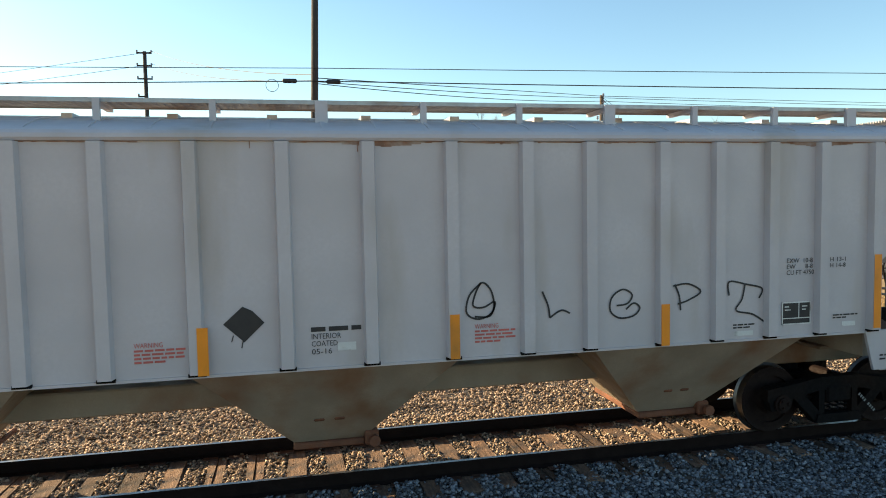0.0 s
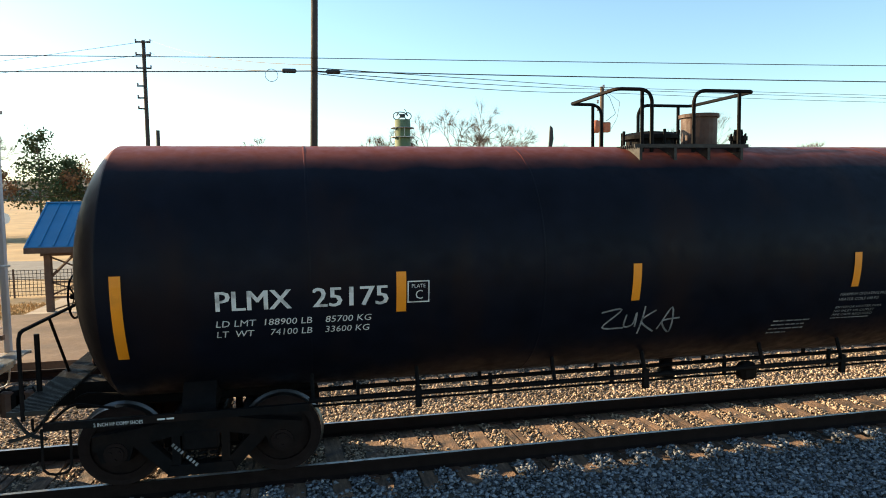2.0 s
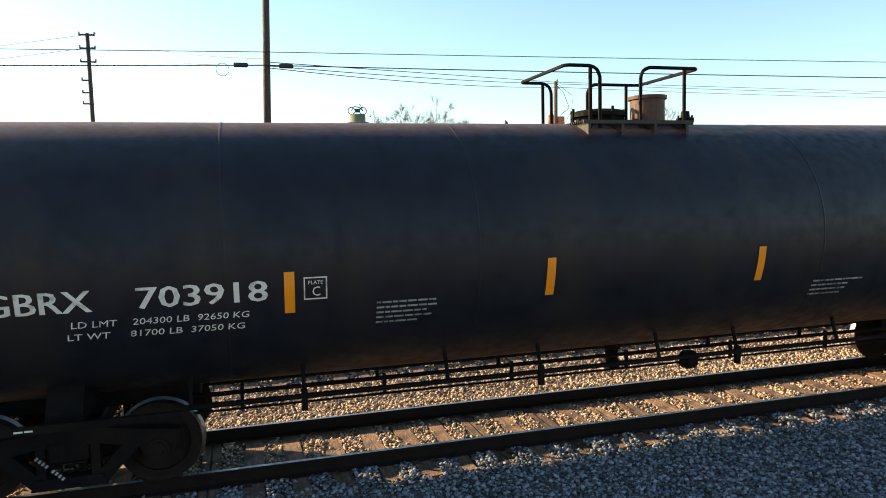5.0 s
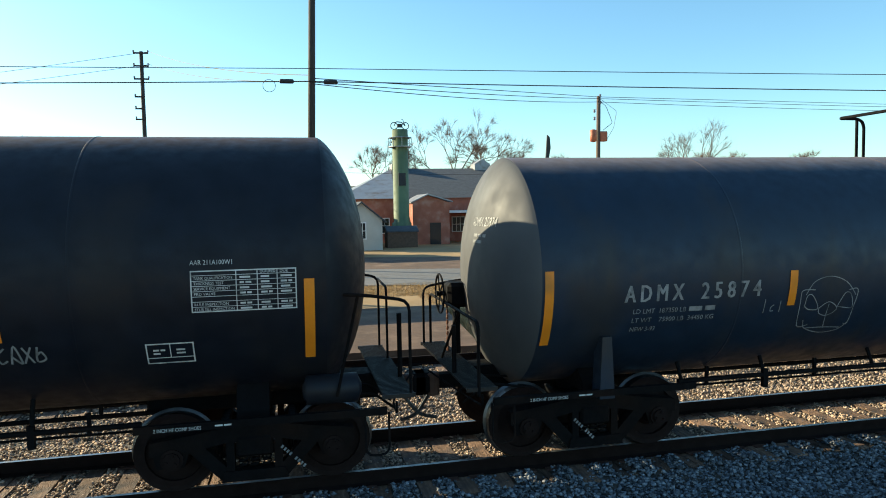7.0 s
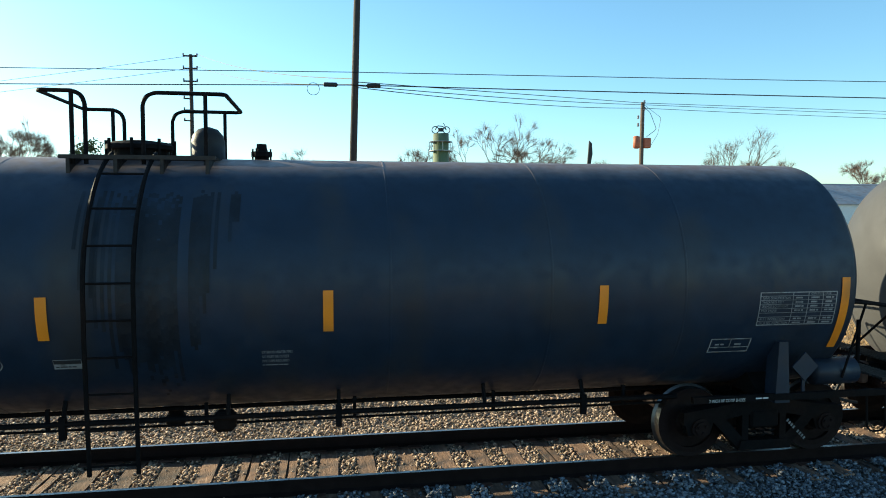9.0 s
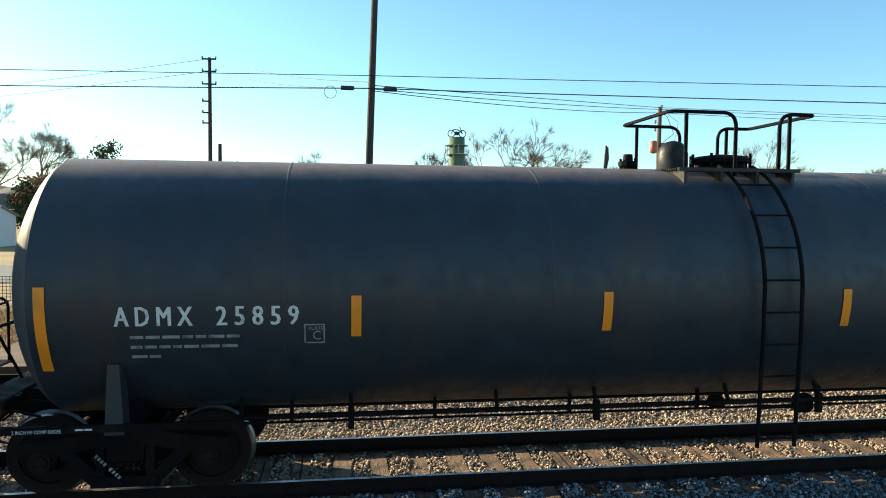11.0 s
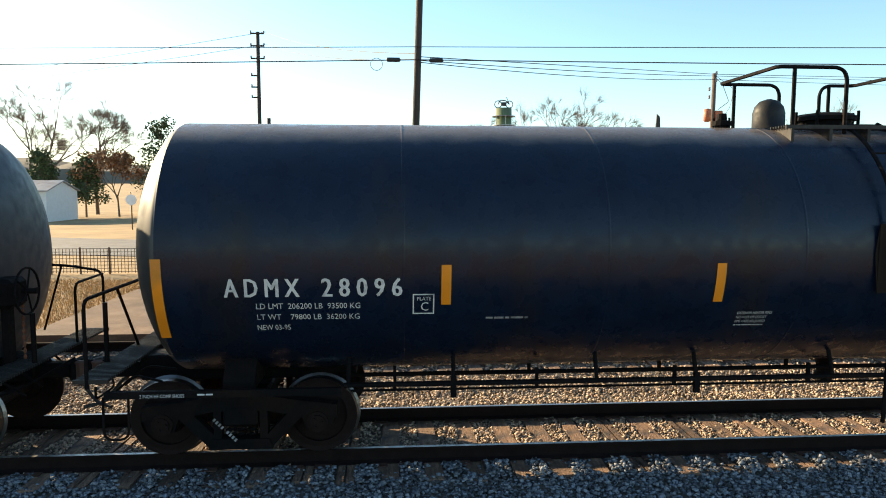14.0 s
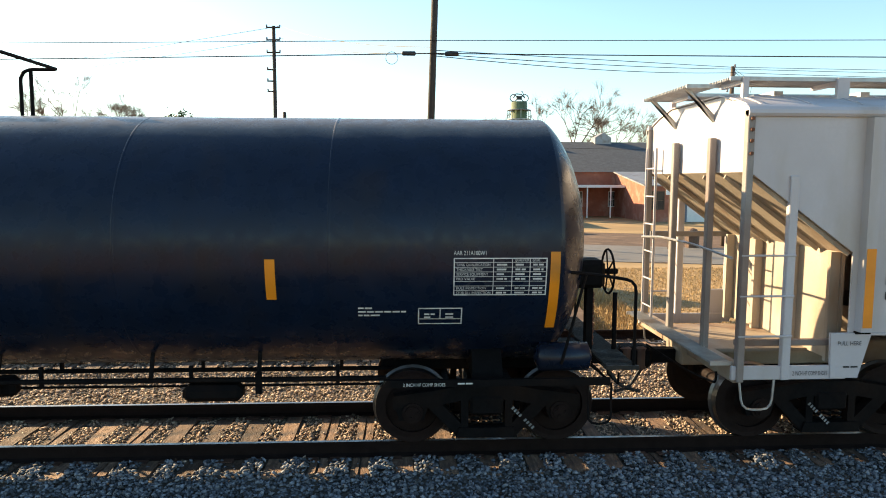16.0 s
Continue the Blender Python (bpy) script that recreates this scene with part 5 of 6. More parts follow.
    for k in range(3):
        tube(bm, [(7.62 + 0.1 * k, -0.9, 1.12), (7.62 + 0.1 * k, -0.93, 1.25), (7.65 + 0.1 * k, -0.9, 1.38)], 0.014)
    part("brake_valve", bm, M["underframe"], car, "sooty brake valve and pipes")
    bm = bmesh.new()
    lathe(bm, [(7.2, 0.05), (7.24, 0.17), (7.62, 0.17), (7.7, 0.12), (7.95, 0.1), (7.98, 0.03)], 18, "x", (0, -1.05, 1.36))
    part("brake_cylinder", bm, M["brown"], car, "rust-stained brake cylinder on the deck", True)
    for k, (dy, top_z) in enumerate(((-1.0, 1.95), (-0.8, 1.85), (-0.55, 1.75))):
        bm = bmesh.new()
        tube(bm, [(7.68, dy, top_z), (8.0, dy, top_z - 0.02), (8.22, dy + 0.05, top_z - 0.3), (8.24, dy + 0.05, 1.14)], 0.017)
        part("brake_pipe", bm, M["post"], car)
    bm = bmesh.new()
    for k in range(10):
        lathe(bm, [(1.3 + k * 0.075 - 0.034, 0.012), (1.3 + k * 0.075, 0.024), (1.3 + k * 0.075 + 0.034, 0.012)], 6, "z", (8.52, -0.85, 0))
    part("brake_chain", bm, M["rust"], car, "rusty brake chain")
    part("chain_guard", boxed(8.44, 8.68, -1.0, -0.7, 0.98, 1.3, 0.02), M["bay"], car)
    box_bm = bmesh.new()
    box(box_bm, 8.44, 8.58, -0.95, -0.65, 2.0, 2.4, 0.04)
    part("hand_brake", box_bm, M["hopper"], car)
    brake_wheel(car, 8.66, -0.8, 2.2, 0.28)
    surf = lambda x, z: -(hw + 0.013)
    post = lambda x, z: -(hw + 0.103)
    return car, surf, post


half_ribs = [0.45, 1.37, 2.25, 3.02, 3.95, 4.69, 5.43, 6.16, 6.95]
car, S, P = hopper_car(-49.36, "light grey covered hopper car with black scrawls and rust stains", sorted([-r for r in half_ribs] + half_ribs), 1)
for x, z, h in ((-1.3, 1.76, 0.5), (1.37, 1.76, 0.5), (3.95, 1.75, 0.5), (6.95, 2.02, 0.95)):
    lay("reflector", [rect(x - 0.055, x + 0.055, z - h / 2, z + h / 2, 2)], P, M["yellow"], car, "yellow reflective strip", 0.006)
lay("lining_stencil", bars(-0.2, 1.89, [0.54], 0.05, 0.1, random.Random(80)) + [word("INTERIOR", -0.2, 1.81, 0.085, 0.32), word("COATED", -0.2, 1.73, 0.085, 0.28), word("05-16", -0.2, 1.645, 0.085, 0.22)], S, M["ink"], car, "black stencilled lining note")
lay("dimension_stencil", [word("EXW  10-8", 5.67, 2.42, 0.085, 0.38), word("EW      8-8", 5.67, 2.345, 0.085, 0.38), word("CU FT 4750", 5.67, 2.27, 0.085, 0.4), word("H 13-1", 6.3, 2.42, 0.08, 0.24), word("H 14-8", 6.3, 2.345, 0.08, 0.24)], S, M["ink"], car, "black stencilled dimensions")
lay("warning_stencil", [word("WARNING", -1.98, 1.82, 0.075, 0.28)] + bars(-1.98, 1.78, [0.5, 0.48, 0.5, 0.3], 0.022, 0.04, random.Random(81)), S, M["red"], car, "red stencilled warning")
lay("warning_stencil", [word("WARNING", 1.62, 1.82, 0.075, 0.28)] + bars(1.62, 1.78, [0.48, 0.46, 0.5, 0.3], 0.022, 0.04, random.Random(82)), S, M["red"], car, "red stencilled warning")
lay("diamond_placard", [([(-1.1, 2.02), (-0.89, 1.82), (-0.68, 2.02), (-0.8, 2.15), (-0.9, 2.2)], [(0, 1, 2, 3, 4)]), stroke([(-0.9, 1.85), (-0.92, 1.76)], 0.012), stroke([(-1.0, 1.9), (-1.02, 1.83)], 0.01)], S, M["ink"], car, "black painted-over diamond mark")
lay("stencil_box", [rect(5.61, 6.03, 1.64, 1.93, 1)], S, M["ink"], car, "black service box with white border", 0.004)
lay("stencil_border", outline_rect(5.61, 6.03, 1.64, 1.93, 0.016) + [rect(5.85, 5.862, 1.72, 1.93, 1), rect(5.61, 6.03, 1.715, 1.727, 1)] + bars(5.65, 1.86, [0.08, 0.1], 0.016, 0.04, random.Random(83)) + bars(5.9, 1.86, [0.08, 0.06], 0.016, 0.04, random.Random(84)), S, M["white"], car, "white border and figures", 0.008)
lay("sticker", [rect(0.08, 0.28, 1.67, 1.76, 1)], S, M["white"], car, "small white sticker", 0.005)
lay("sticker", [rect(4.94, 5.2, 1.54, 1.6, 1)], S, M["white"], car, "small white sticker", 0.005)
lay("sticker", [rect(6.5, 6.7, 1.58, 1.64, 1)], S, M["white"], car, "small white sticker", 0.005)
lay("stencil", bars(4.92, 1.67, [0.3, 0.25], 0.018, 0.035, random.Random(85)) + bars(6.36, 1.72, [0.38, 0.2], 0.018, 0.035, random.Random(86)), S, M["ink"], car, "small black stencilled words")
lay("stencil", [word("2 INCH HF", 7.95, 1.05, 0.06, 0.3), word("COMP SHOES", 7.92, 0.98, 0.06, 0.4)], lambda x, z: -1.58, M["ink"], car, "small black stencilled words", 0.006)
lay("stencil", bars(7.06, 1.16, [0.18, 0.14], 0.022, 0.05, random.Random(87)), lambda x, z: -1.6, M["ink"], car, "small black stencilled words", 0.006)
SCRAWL = [[stroke([(1.7, 2.34), (1.56, 2.2), (1.53, 2.0), (1.68, 1.93), (1.84, 2.02), (1.82, 2.24), (1.7, 2.34), (1.6, 2.1), (1.72, 2.06), (1.86, 2.12), (1.8, 1.96), (1.62, 1.96)], 0.022)],
          [stroke([(2.43, 2.21), (2.5, 2.04), (2.52, 1.9)], 0.022), stroke([(2.52, 1.9), (2.66, 1.98), (2.77, 1.94)], 0.022)],
          [stroke([(3.36, 2.0), (3.5, 2.02), (3.56, 2.12), (3.44, 2.19), (3.3, 2.1), (3.28, 1.94), (3.4, 1.85), (3.58, 1.87), (3.66, 1.96), (3.58, 2.02), (3.48, 1.95)], 0.022)],
          [stroke([(4.12, 2.22), (4.18, 2.08), (4.2, 1.9)], 0.022), stroke([(4.1, 2.2), (4.3, 2.22), (4.47, 2.12), (4.3, 2.02), (4.16, 1.98)], 0.022)],
          [stroke([(4.86, 2.05), (4.86, 2.22), (5.1, 2.18), (5.32, 2.12), (5.28, 2.0)], 0.022), stroke([(5.08, 2.18), (5.04, 2.0), (4.96, 1.86), (5.2, 1.8), (5.5, 1.64), (5.5, 2.0)], 0.022)]]
for strokes in SCRAWL:
    lay("letter", strokes, S, M["ink"], car, "thin black spray-paint letter", 0.009)

car, S, P = hopper_car(59.08, "light grey covered hopper car with rusty end posts", sorted([-r for r in half_ribs] + half_ribs), 2)
for x, z, h in ((-6.95, 2.02, 0.9), (-3.95, 1.75, 0.5)):
    lay("reflector", [rect(x - 0.055, x + 0.055, z - h / 2, z + h / 2, 2)], P, M["yellow"], car, "yellow reflective strip", 0.006)
lay("stencil", [word("2 INCH HF COMP SHOES", -7.74, 1.01, 0.075, 0.41)], lambda x, z: -1.58, M["ink"], car, "small black stencilled words", 0.006)
lay("stencil", [word("PULL HERE", -7.24, 1.36, 0.07, 0.28)] + bars(-7.16, 1.1, [0.2], 0.02, 0.1, random.Random(92)), lambda x, z: -1.6, M["ink"], car, "small black stencilled words", 0.006)
lay("weight_stencil", bars(-6.7, 2.05, [0.5, 0.5], 0.09, 0.17, random.Random(93)) + [stroke([(-6.68, 2.3), (-6.55, 2.62), (-6.42, 2.3)], 0.03, 1), stroke([(-6.64, 2.38), (-6.46, 2.38)], 0.03, 1)], S, M["ink"], car, "black stencilled figures")

# ---- poles and wires ----
def pole_thing(name, x, y, top, r, label, lean=0.0, wood="dark_pole"):
    t = thing(name, pose(x, y, GROUND), label, "utility pole", "utility poles")
    bm = bmesh.new()
    rod(bm, (0, 0, -0.3), (lean * (top - GROUND), 0, top - GROUND), r, r * 0.72, 14)
    part("pole", bm, M[wood], t, "", True)
    return t


def cable(name, points, r, label, sag=0.0):
    bm = bmesh.new()
    pts = []
    for a, b in zip(points, points[1:]):
        for k in range(12):
            s = k / 12
            q = Vector(a).lerp(Vector(b), s)
            q.z -= sag * 4 * s * (1 - s)
            pts.append(q)
    pts.append(Vector(points[-1]))
    prev = None
    for q in pts:
        ring = [bm.verts.new(q + Vector((0, r * math.cos(a), r * math.sin(a)))) for a in (0.5, 2.6, 4.7)]
        if prev:
            for k in range(3):
                bm.faces.new((prev[k], prev[(k + 1) % 3], ring[(k + 1) % 3], ring[k]))
        prev = ring
    return tagged(part(name, bm, M["wire"]), label, "overhead cable", "overhead cables")


MP, LP, RP = (0.87, 23.4), (-9.3, 50.0), (18.45, 38.7)
main_pole = pole_thing("utility_pole", 0.63, 23.4, 13.8, 0.14, "tall weathered wooden utility pole beside the platform", 0.031)
left_pole = pole_thing("utility_pole", -9.32, 50.0, 13.92, 0.17, "wooden utility pole with short crossarms", 0.0)
right_pole = pole_thing("utility_pole", 18.3, 38.7, 9.66, 0.16, "wooden utility pole with an orange transformer", 0.012, "pole")
stub = pole_thing("utility_pole", -7.8, 45.0, 7.5, 0.16, "short bare wooden pole without wires")
for k, (z, both) in enumerate(((13.78, 1), (12.93, 1), (12.07, 1), (10.89, 0), (10.1, 0), (9.39, 0))):
    bm = bmesh.new()
    z -= GROUND
    box(bm, -0.48, 0.48 if both else 0.1, -0.22, -0.14, z - 0.05, z + 0.05)
    part("crossarm", bm, M["dark_pole"], left_pole)
    for x in ((-0.45, 0.45) if both else (-0.44,)):
        bm = bmesh.new()
        lathe(bm, [(z + 0.05, 0.03), (z + 0.08, 0.07), (z + 0.13, 0.05), (z + 0.17, 0.07), (z + 0.2, 0.02)], 8, "z", (x, -0.18, 0))
        part("insulator", bm, M["porcelain"], left_pole)
bm = bmesh.new()
box(bm, 0.15, 0.62, -0.2, 0.22, 7.5, 8.1, 0.05)
part("transformer", bm, M["orange"], right_pole, "rust-orange pole transformer")
bm = bmesh.new()
lathe(bm, [(7.45, 0.1), (7.5, 0.2), (8.15, 0.2), (8.2, 0.08)], 14, "z", (-0.3, -0.15, 0))
part("transformer", bm, M["orange"], right_pole, "rust-orange pole transformer", True)
for z in (8.75, 9.2, 9.7, 10.1):
    bm = bmesh.new()
    lathe(bm, [(z, 0.03), (z + 0.06, 0.08), (z + 0.12, 0.05), (z + 0.18, 0.08), (z + 0.22, 0.02)], 8, "z", (0.18 if z > 9.5 else -0.2, -0.1, 0))
    part("insulator", bm, M["porcelain"], right_pole)
bm = bmesh.new()
tube(bm, [(0.3, -0.2, 8.15), (0.9, -0.25, 8.6), (0.5, -0.2, 9.6), (0.12, -0.15, 9.9)], 0.016)
tube(bm, [(0.55, -0.2, 7.6), (1.0, -0.2, 8.3), (1.2, -0.2, 9.3), (0.12, -0.15, 10.05)], 0.012)
part("drop_wire", bm, M["wire"], right_pole)
for z, r, low, sag in ((7.81, 0.015, 0.0, 0.11), (7.39, 0.021, 0.24, 0.2)):
    cable("overhead_cable", [(-65.5, 28.1, z - low), (MP[0], 23.24, z), (65.5, 16.7, z - low)], r, "black overhead cable along the railway", sag)
for dz, end in ((7.65, 13.78), (7.46, 12.93)):
    cable("overhead_cable", [(MP[0], 23.55, dz), (LP[0] + 0.5, 50.0, end + 0.15), (-75, 88, end - 1)], 0.018, "black overhead cable to the crossarm pole", 0.35)
for dz, e, s in ((7.55, 9.6, 0.0), (7.43, 9.5, 0.1), (7.37, 9.3, 0.2)):
    cable("overhead_cable", [(MP[0], 23.55, dz), (RP[0] - 0.1, 38.6, e), (70, 50.0, e + 1.6)], 0.018, "black overhead cable to the transformer pole", s)
cable("overhead_cable", [(-90, 95, 9.2), (-10, 72, 7.6), (45, 75, 6.9), (110, 80, 7)], 0.02, "black overhead cable behind the houses", 0.6)
for dx in (-0.8, 0.62):
    bm = bmesh.new()
    z = 7.375
    lathe(bm, [(MP[0] + dx - 0.24, 0.02), (MP[0] + dx - 0.2, 0.075), (MP[0] + dx + 0.2, 0.075), (MP[0] + dx + 0.24, 0.02)], 10, "x", (0, 23.24, z))
    tagged(part("cable_splice", bm, M["wire"], None, "", True), "black splice case hanging on the cable", "splice case", "splice cases")
bm = bmesh.new()
pts = [(MP[0] - 1.36 + 0.2 * math.cos(a), 23.24, 7.22 + 0.2 * math.sin(a)) for a in np.linspace(1.57, 7.85, 20)]
for a, b in zip(pts, pts[1:]):
    rod(bm, a, b, 0.01, seg=5)
tagged(part("cable_loop", bm, M["wire"]), "slack loop of black cable", "cable loop")

# ---- pavilion on the platform ----
pav = thing("pavilion", pose(0, 0, 0), "open timber pavilion with a blue metal roof", "pavilion")
for s in (-1, 1):
    bm = bmesh.new()
    ye, yr = 26 + s * 2.3, 26.0
    prism(bm, [(ye, 1.83), (yr, 3.2), (yr, 3.14), (ye, 1.77)], -8.2, 1.05, axis="x")
    slope = part("roof_slope", bm, M["blue_roof"], pav, "blue standing-seam metal roof")
    for k in range(24):
        x = -8.15 + k * 9.15 / 23
        bm = bmesh.new()
        prism(bm, [(ye, 1.83), (yr, 3.2), (yr, 3.245), (ye, 1.875)], x - 0.018, x + 0.018, axis="x")
        part("roof_seam", bm, M["blue_roof"], slope)
    bm = bmesh.new()
    box(bm, -8.2, 1.05, *sorted((ye, ye + s * 0.03)), 1.62, 1.80)
    part("fascia", bm, M["timber"], pav)
    bm = bmesh.new()
    box(bm, -7.9, 0.8, 26 + s * 1.75 - 0.07, 26 + s * 1.75 + 0.07, 1.5, 1.72)
    part("beam", bm, M["timber"], pav)
bm = bmesh.new()
box(bm, -8.2, 1.05, 25.93, 26.07, 3.19, 3.24)
part("ridge_cap", bm, M["blue_roof"], pav)
posts = [-7.7, -4.85, -2.0, 0.7]
for y in (24.25, 27.75):
    for x in posts:
        bm = bmesh.new()
        box(bm, x - 0.1, x + 0.1, y - 0.1, y + 0.1, -0.5, 1.55, 0.01)
        part("post", bm, M["timber"], pav)
        for d in (-0.75, 0.75):
            if -8 < x + d < 1:
                bm = bmesh.new()
                rod(bm, (x, y, 0.75), (x + d, y, 1.5), 0.045, seg=4)
                part("knee_brace", bm, M["timber"], pav)
    for a, b in zip(posts, posts[1:]):
        bm = bmesh.new()
        for z in (0.12, 0.62):
            box(bm, a + 0.1, b - 0.1, y - 0.025, y + 0.025, z, z + 0.06)
        rod(bm, (a + 0.1, y, -0.25), (b - 0.1, y, 0.62), 0.022, seg=4)
        rod(bm, (a + 0.1, y, 0.62), (b - 0.1, y, -0.25), 0.022, seg=4)
        rod(bm, ((a + b) / 2, y, -0.3), ((a + b) / 2, y, 0.62), 0.03, seg=4)
        part("railing", bm, M["timber"], pav)
    for a, b in zip(posts, posts[1:]):
        bm = bmesh.new()
        rod(bm, (a, y, 0.2), (b, y, 1.5), 0.028, seg=4)
        rod(bm, (a, y, 1.5), (b, y, 0.2), 0.028, seg=4)
        part("cross_brace", bm, M["timber"], pav)
deck = thing("deck", pose(0, 0, 0), "sun-bleached plank deck under the pavilion", "deck", kind="structure")
bm = bmesh.new()
box(bm, -8.3, 1.0, 23.7, 28.3, GROUND, -0.36)
part("deck_frame", bm, M["timber"], deck)
me = None
for k in range(30):
    bm = boxed(-8.35, 1.05, -0.07, 0.07, -0.356, -0.31)
    ob = part("plank", bm if me is None else me, M["deck"], deck)
    me = me or ob.data
    ob.matrix_basis = pose(0, 23.8 + k * 0.153, 0)


# ---- buildings ----
def house(name, x0, x1, y0, y1, eave, ridge, along, wall, roof, label, over=0.35, category="house"):
    """Walls and a gabled roof with overhang; the ridge runs along x or y."""
    t = thing(name, pose(0, 0, 0), label, category)
    bm = bmesh.new()
    xm, ym = (x0 + x1) / 2, (y0 + y1) / 2
    if along == "x":
        prism(bm, [(y0, GROUND - 0.2), (y1, GROUND - 0.2), (y1, eave), (ym, ridge), (y0, eave)], x0, x1, axis="x")
    else:
        prism(bm, [(x0, GROUND - 0.2), (x1, GROUND - 0.2), (x1, eave), (xm, ridge), (x0, eave)], y0, y1)
    part("wall", bm, M[wall], t)
    for s in (-1, 1):
        bm = bmesh.new()
        if along == "x":
            e = y0 if s < 0 else y1
            k = (ridge - eave) / (ym - y0) * over
            prism(bm, [(e + s * over, eave - k + 0.03), (ym, ridge + 0.03), (ym, ridge + 0.15), (e + s * over, eave - k + 0.15)], x0 - over, x1 + over, axis="x")
        else:
            e = x0 if s < 0 else x1
            k = (ridge - eave) / (xm - x0) * over
            prism(bm, [(e + s * over, eave - k + 0.03), (xm, ridge + 0.03), (xm, ridge + 0.15), (e + s * over, eave - k + 0.15)], y0 - over, y1 + over)
        bmesh.ops.recalc_face_normals(bm, faces=bm.faces)
        part("roof", bm, M[roof], t)
    return t


def window(t, x0, x1, z0, z1, y, bars_n=1, frame_mat="trim"):
    bm = bmesh.new()
    box(bm, x0, x1, y - 0.02, y + 0.05, z0, z1)
    pane = part("window", bm, M["pane"], t)
    bm = bmesh.new()
    w = 0.08
    box(bm, x0 - w, x0, y - 0.06, y + 0.02, z0 - w, z1 + w)
    box(bm, x1, x1 + w, y - 0.06, y + 0.02, z0 - w, z1 + w)
    box(bm, x0, x1, y - 0.06, y + 0.02, z1, z1 + w)
    box(bm, x0, x1, y - 0.07, y + 0.02, z0 - w, z0)
    box(bm, x0, x1, y - 0.04, y, (z0 + z1) / 2 - 0.025, (z0 + z1) / 2 + 0.025)
    for k in range(bars_n):
        x = x0 + (x1 - x0) * (k + 1) / (bars_n + 1)
        box(bm, x - 0.02, x + 0.02, y - 0.04, y, z0, z1)
    part("window_frame", bm, M[frame_mat], pane)


h = house("house", 0.6, 4.25, 50, 56.5, 1.95, 3.2, "x", "siding", "shingle", "small beige house with a dark shingle roof")
window(h, 2.55, 3.35, 0.5, 1.72, 50)
h = house("house", 4.4, 8.0, 60, 69, 2.1, 3.6, "y", "siding", "shingle", "pale grey house with a white front door")
bm = boxed(5.05, 5.75, 59.94, 60.02, -0.5, 1.8)
part("door", bm, M["trim"], h, "white front door")
window(h, 6.0, 6.5, 0.5, 1.85, 60)

wh = thing("brick_warehouse", pose(0, 0, 0), "long red brick warehouse with a hipped tin roof", "warehouse")
bm = bmesh.new()
box(bm, 5.2, 39, 72, 96, GROUND - 0.3, 4.15)
part("wall", bm, M["brick"], wh)
bm = bmesh.new()
r = [bm.verts.new(p) for p in ((4.8, 71.6, 4.1), (39.3, 71.6, 4.1), (39.3, 96.4, 4.1), (4.8, 96.4, 4.1), (12.4, 84, 7.9), (39.3, 84, 7.9), (11.0, 71.6, 4.1))]
left = bm.faces.new((r[0], r[4], r[3]))
left.material_index = 1
bm.faces.new((r[0], r[6], r[4])).material_index = 1
for f in ((6, 1, 5, 4), (2, 3, 4, 5), (1, 2, 5), (0, 3, 2, 1, 6)):
    bm.faces.new([r[k] for k in f])
bmesh.ops.recalc_face_normals(bm, faces=bm.faces)
part("roof", bm, [M["shingle"], M["tin"]], wh, "weathered tin and tar roof")
for x in (13.4, 23.8):
    bm = bmesh.new()
    prism(bm, [(x - 1.0, 7.6), (x + 1.0, 7.6), (x + 1.0, 8.4), (x, 9.0), (x - 1.0, 8.4)], 83, 85)
    part("roof_vent", bm, M["tin"], wh, "louvred tin roof ventilator")
for x in (9.0, 17.2, 21.4, 24.6):
    window(wh, x, x + 1.3, 0.5, 2.0, 72, 2)
annex = thing("brick_annex", pose(0, 0, 0), "low red brick annex with a dark doorway", "annex")
bm = bmesh.new()
prism(bm, [(11.9, GROUND - 0.2), (15.6, GROUND - 0.2), (15.6, 3.6), (13.4, 4.3), (11.9, 3.6)], 66.5, 71.95)
part("wall", bm, M["brick"], annex)
bm = bmesh.new()
prism(bm, [(11.7, 3.55), (13.4, 4.34), (15.9, 3.6), (15.9, 3.72), (13.4, 4.46), (11.7, 3.67)], 66.2, 71.9)
bmesh.ops.recalc_face_normals(bm, faces=bm.faces)
part("roof", bm, M["tin"], annex)
bm = boxed(13.6, 14.7, 66.44, 66.52, GROUND, 1.6)
part("door", bm, M["pane"], annex, "dark doorway")
wing = thing("brick_wing", pose(0, 0, 0), "low red brick wing with a lean-to tin roof", "annex")
bm = bmesh.new()
prism(bm, [(62.4, GROUND - 0.2), (71.95, GROUND - 0.2), (71.95, 4.0), (62.4, 2.7)], 22.0, 25.2, axis="x")
part("wall", bm, M["brick"], wing)
bm = bmesh.new()
prism(bm, [(62.1, 2.7), (71.55, 4.02), (71.55, 4.14), (62.1, 2.82)], 21.7, 25.22, axis="x")
part("roof", bm, M["tin"], wing)
window(wing, 22.6, 23.7, 0.6, 2.2, 62.4, 1, "timber")
aw = thing("awning", pose(0, 0, 0), "flat white loading awning on thin posts", "awning")
bm = boxed(15.7, 25.5, 68.5, 71.9, 2.5, 2.75)
part("awning_roof", bm, M["trim"], aw)
for x in (15.9, 18.2, 20.6, 23.0, 25.3):
    part("post", boxed(x - 0.06, x + 0.06, 68.6, 68.72, GROUND, 2.5), M["trim"], aw)

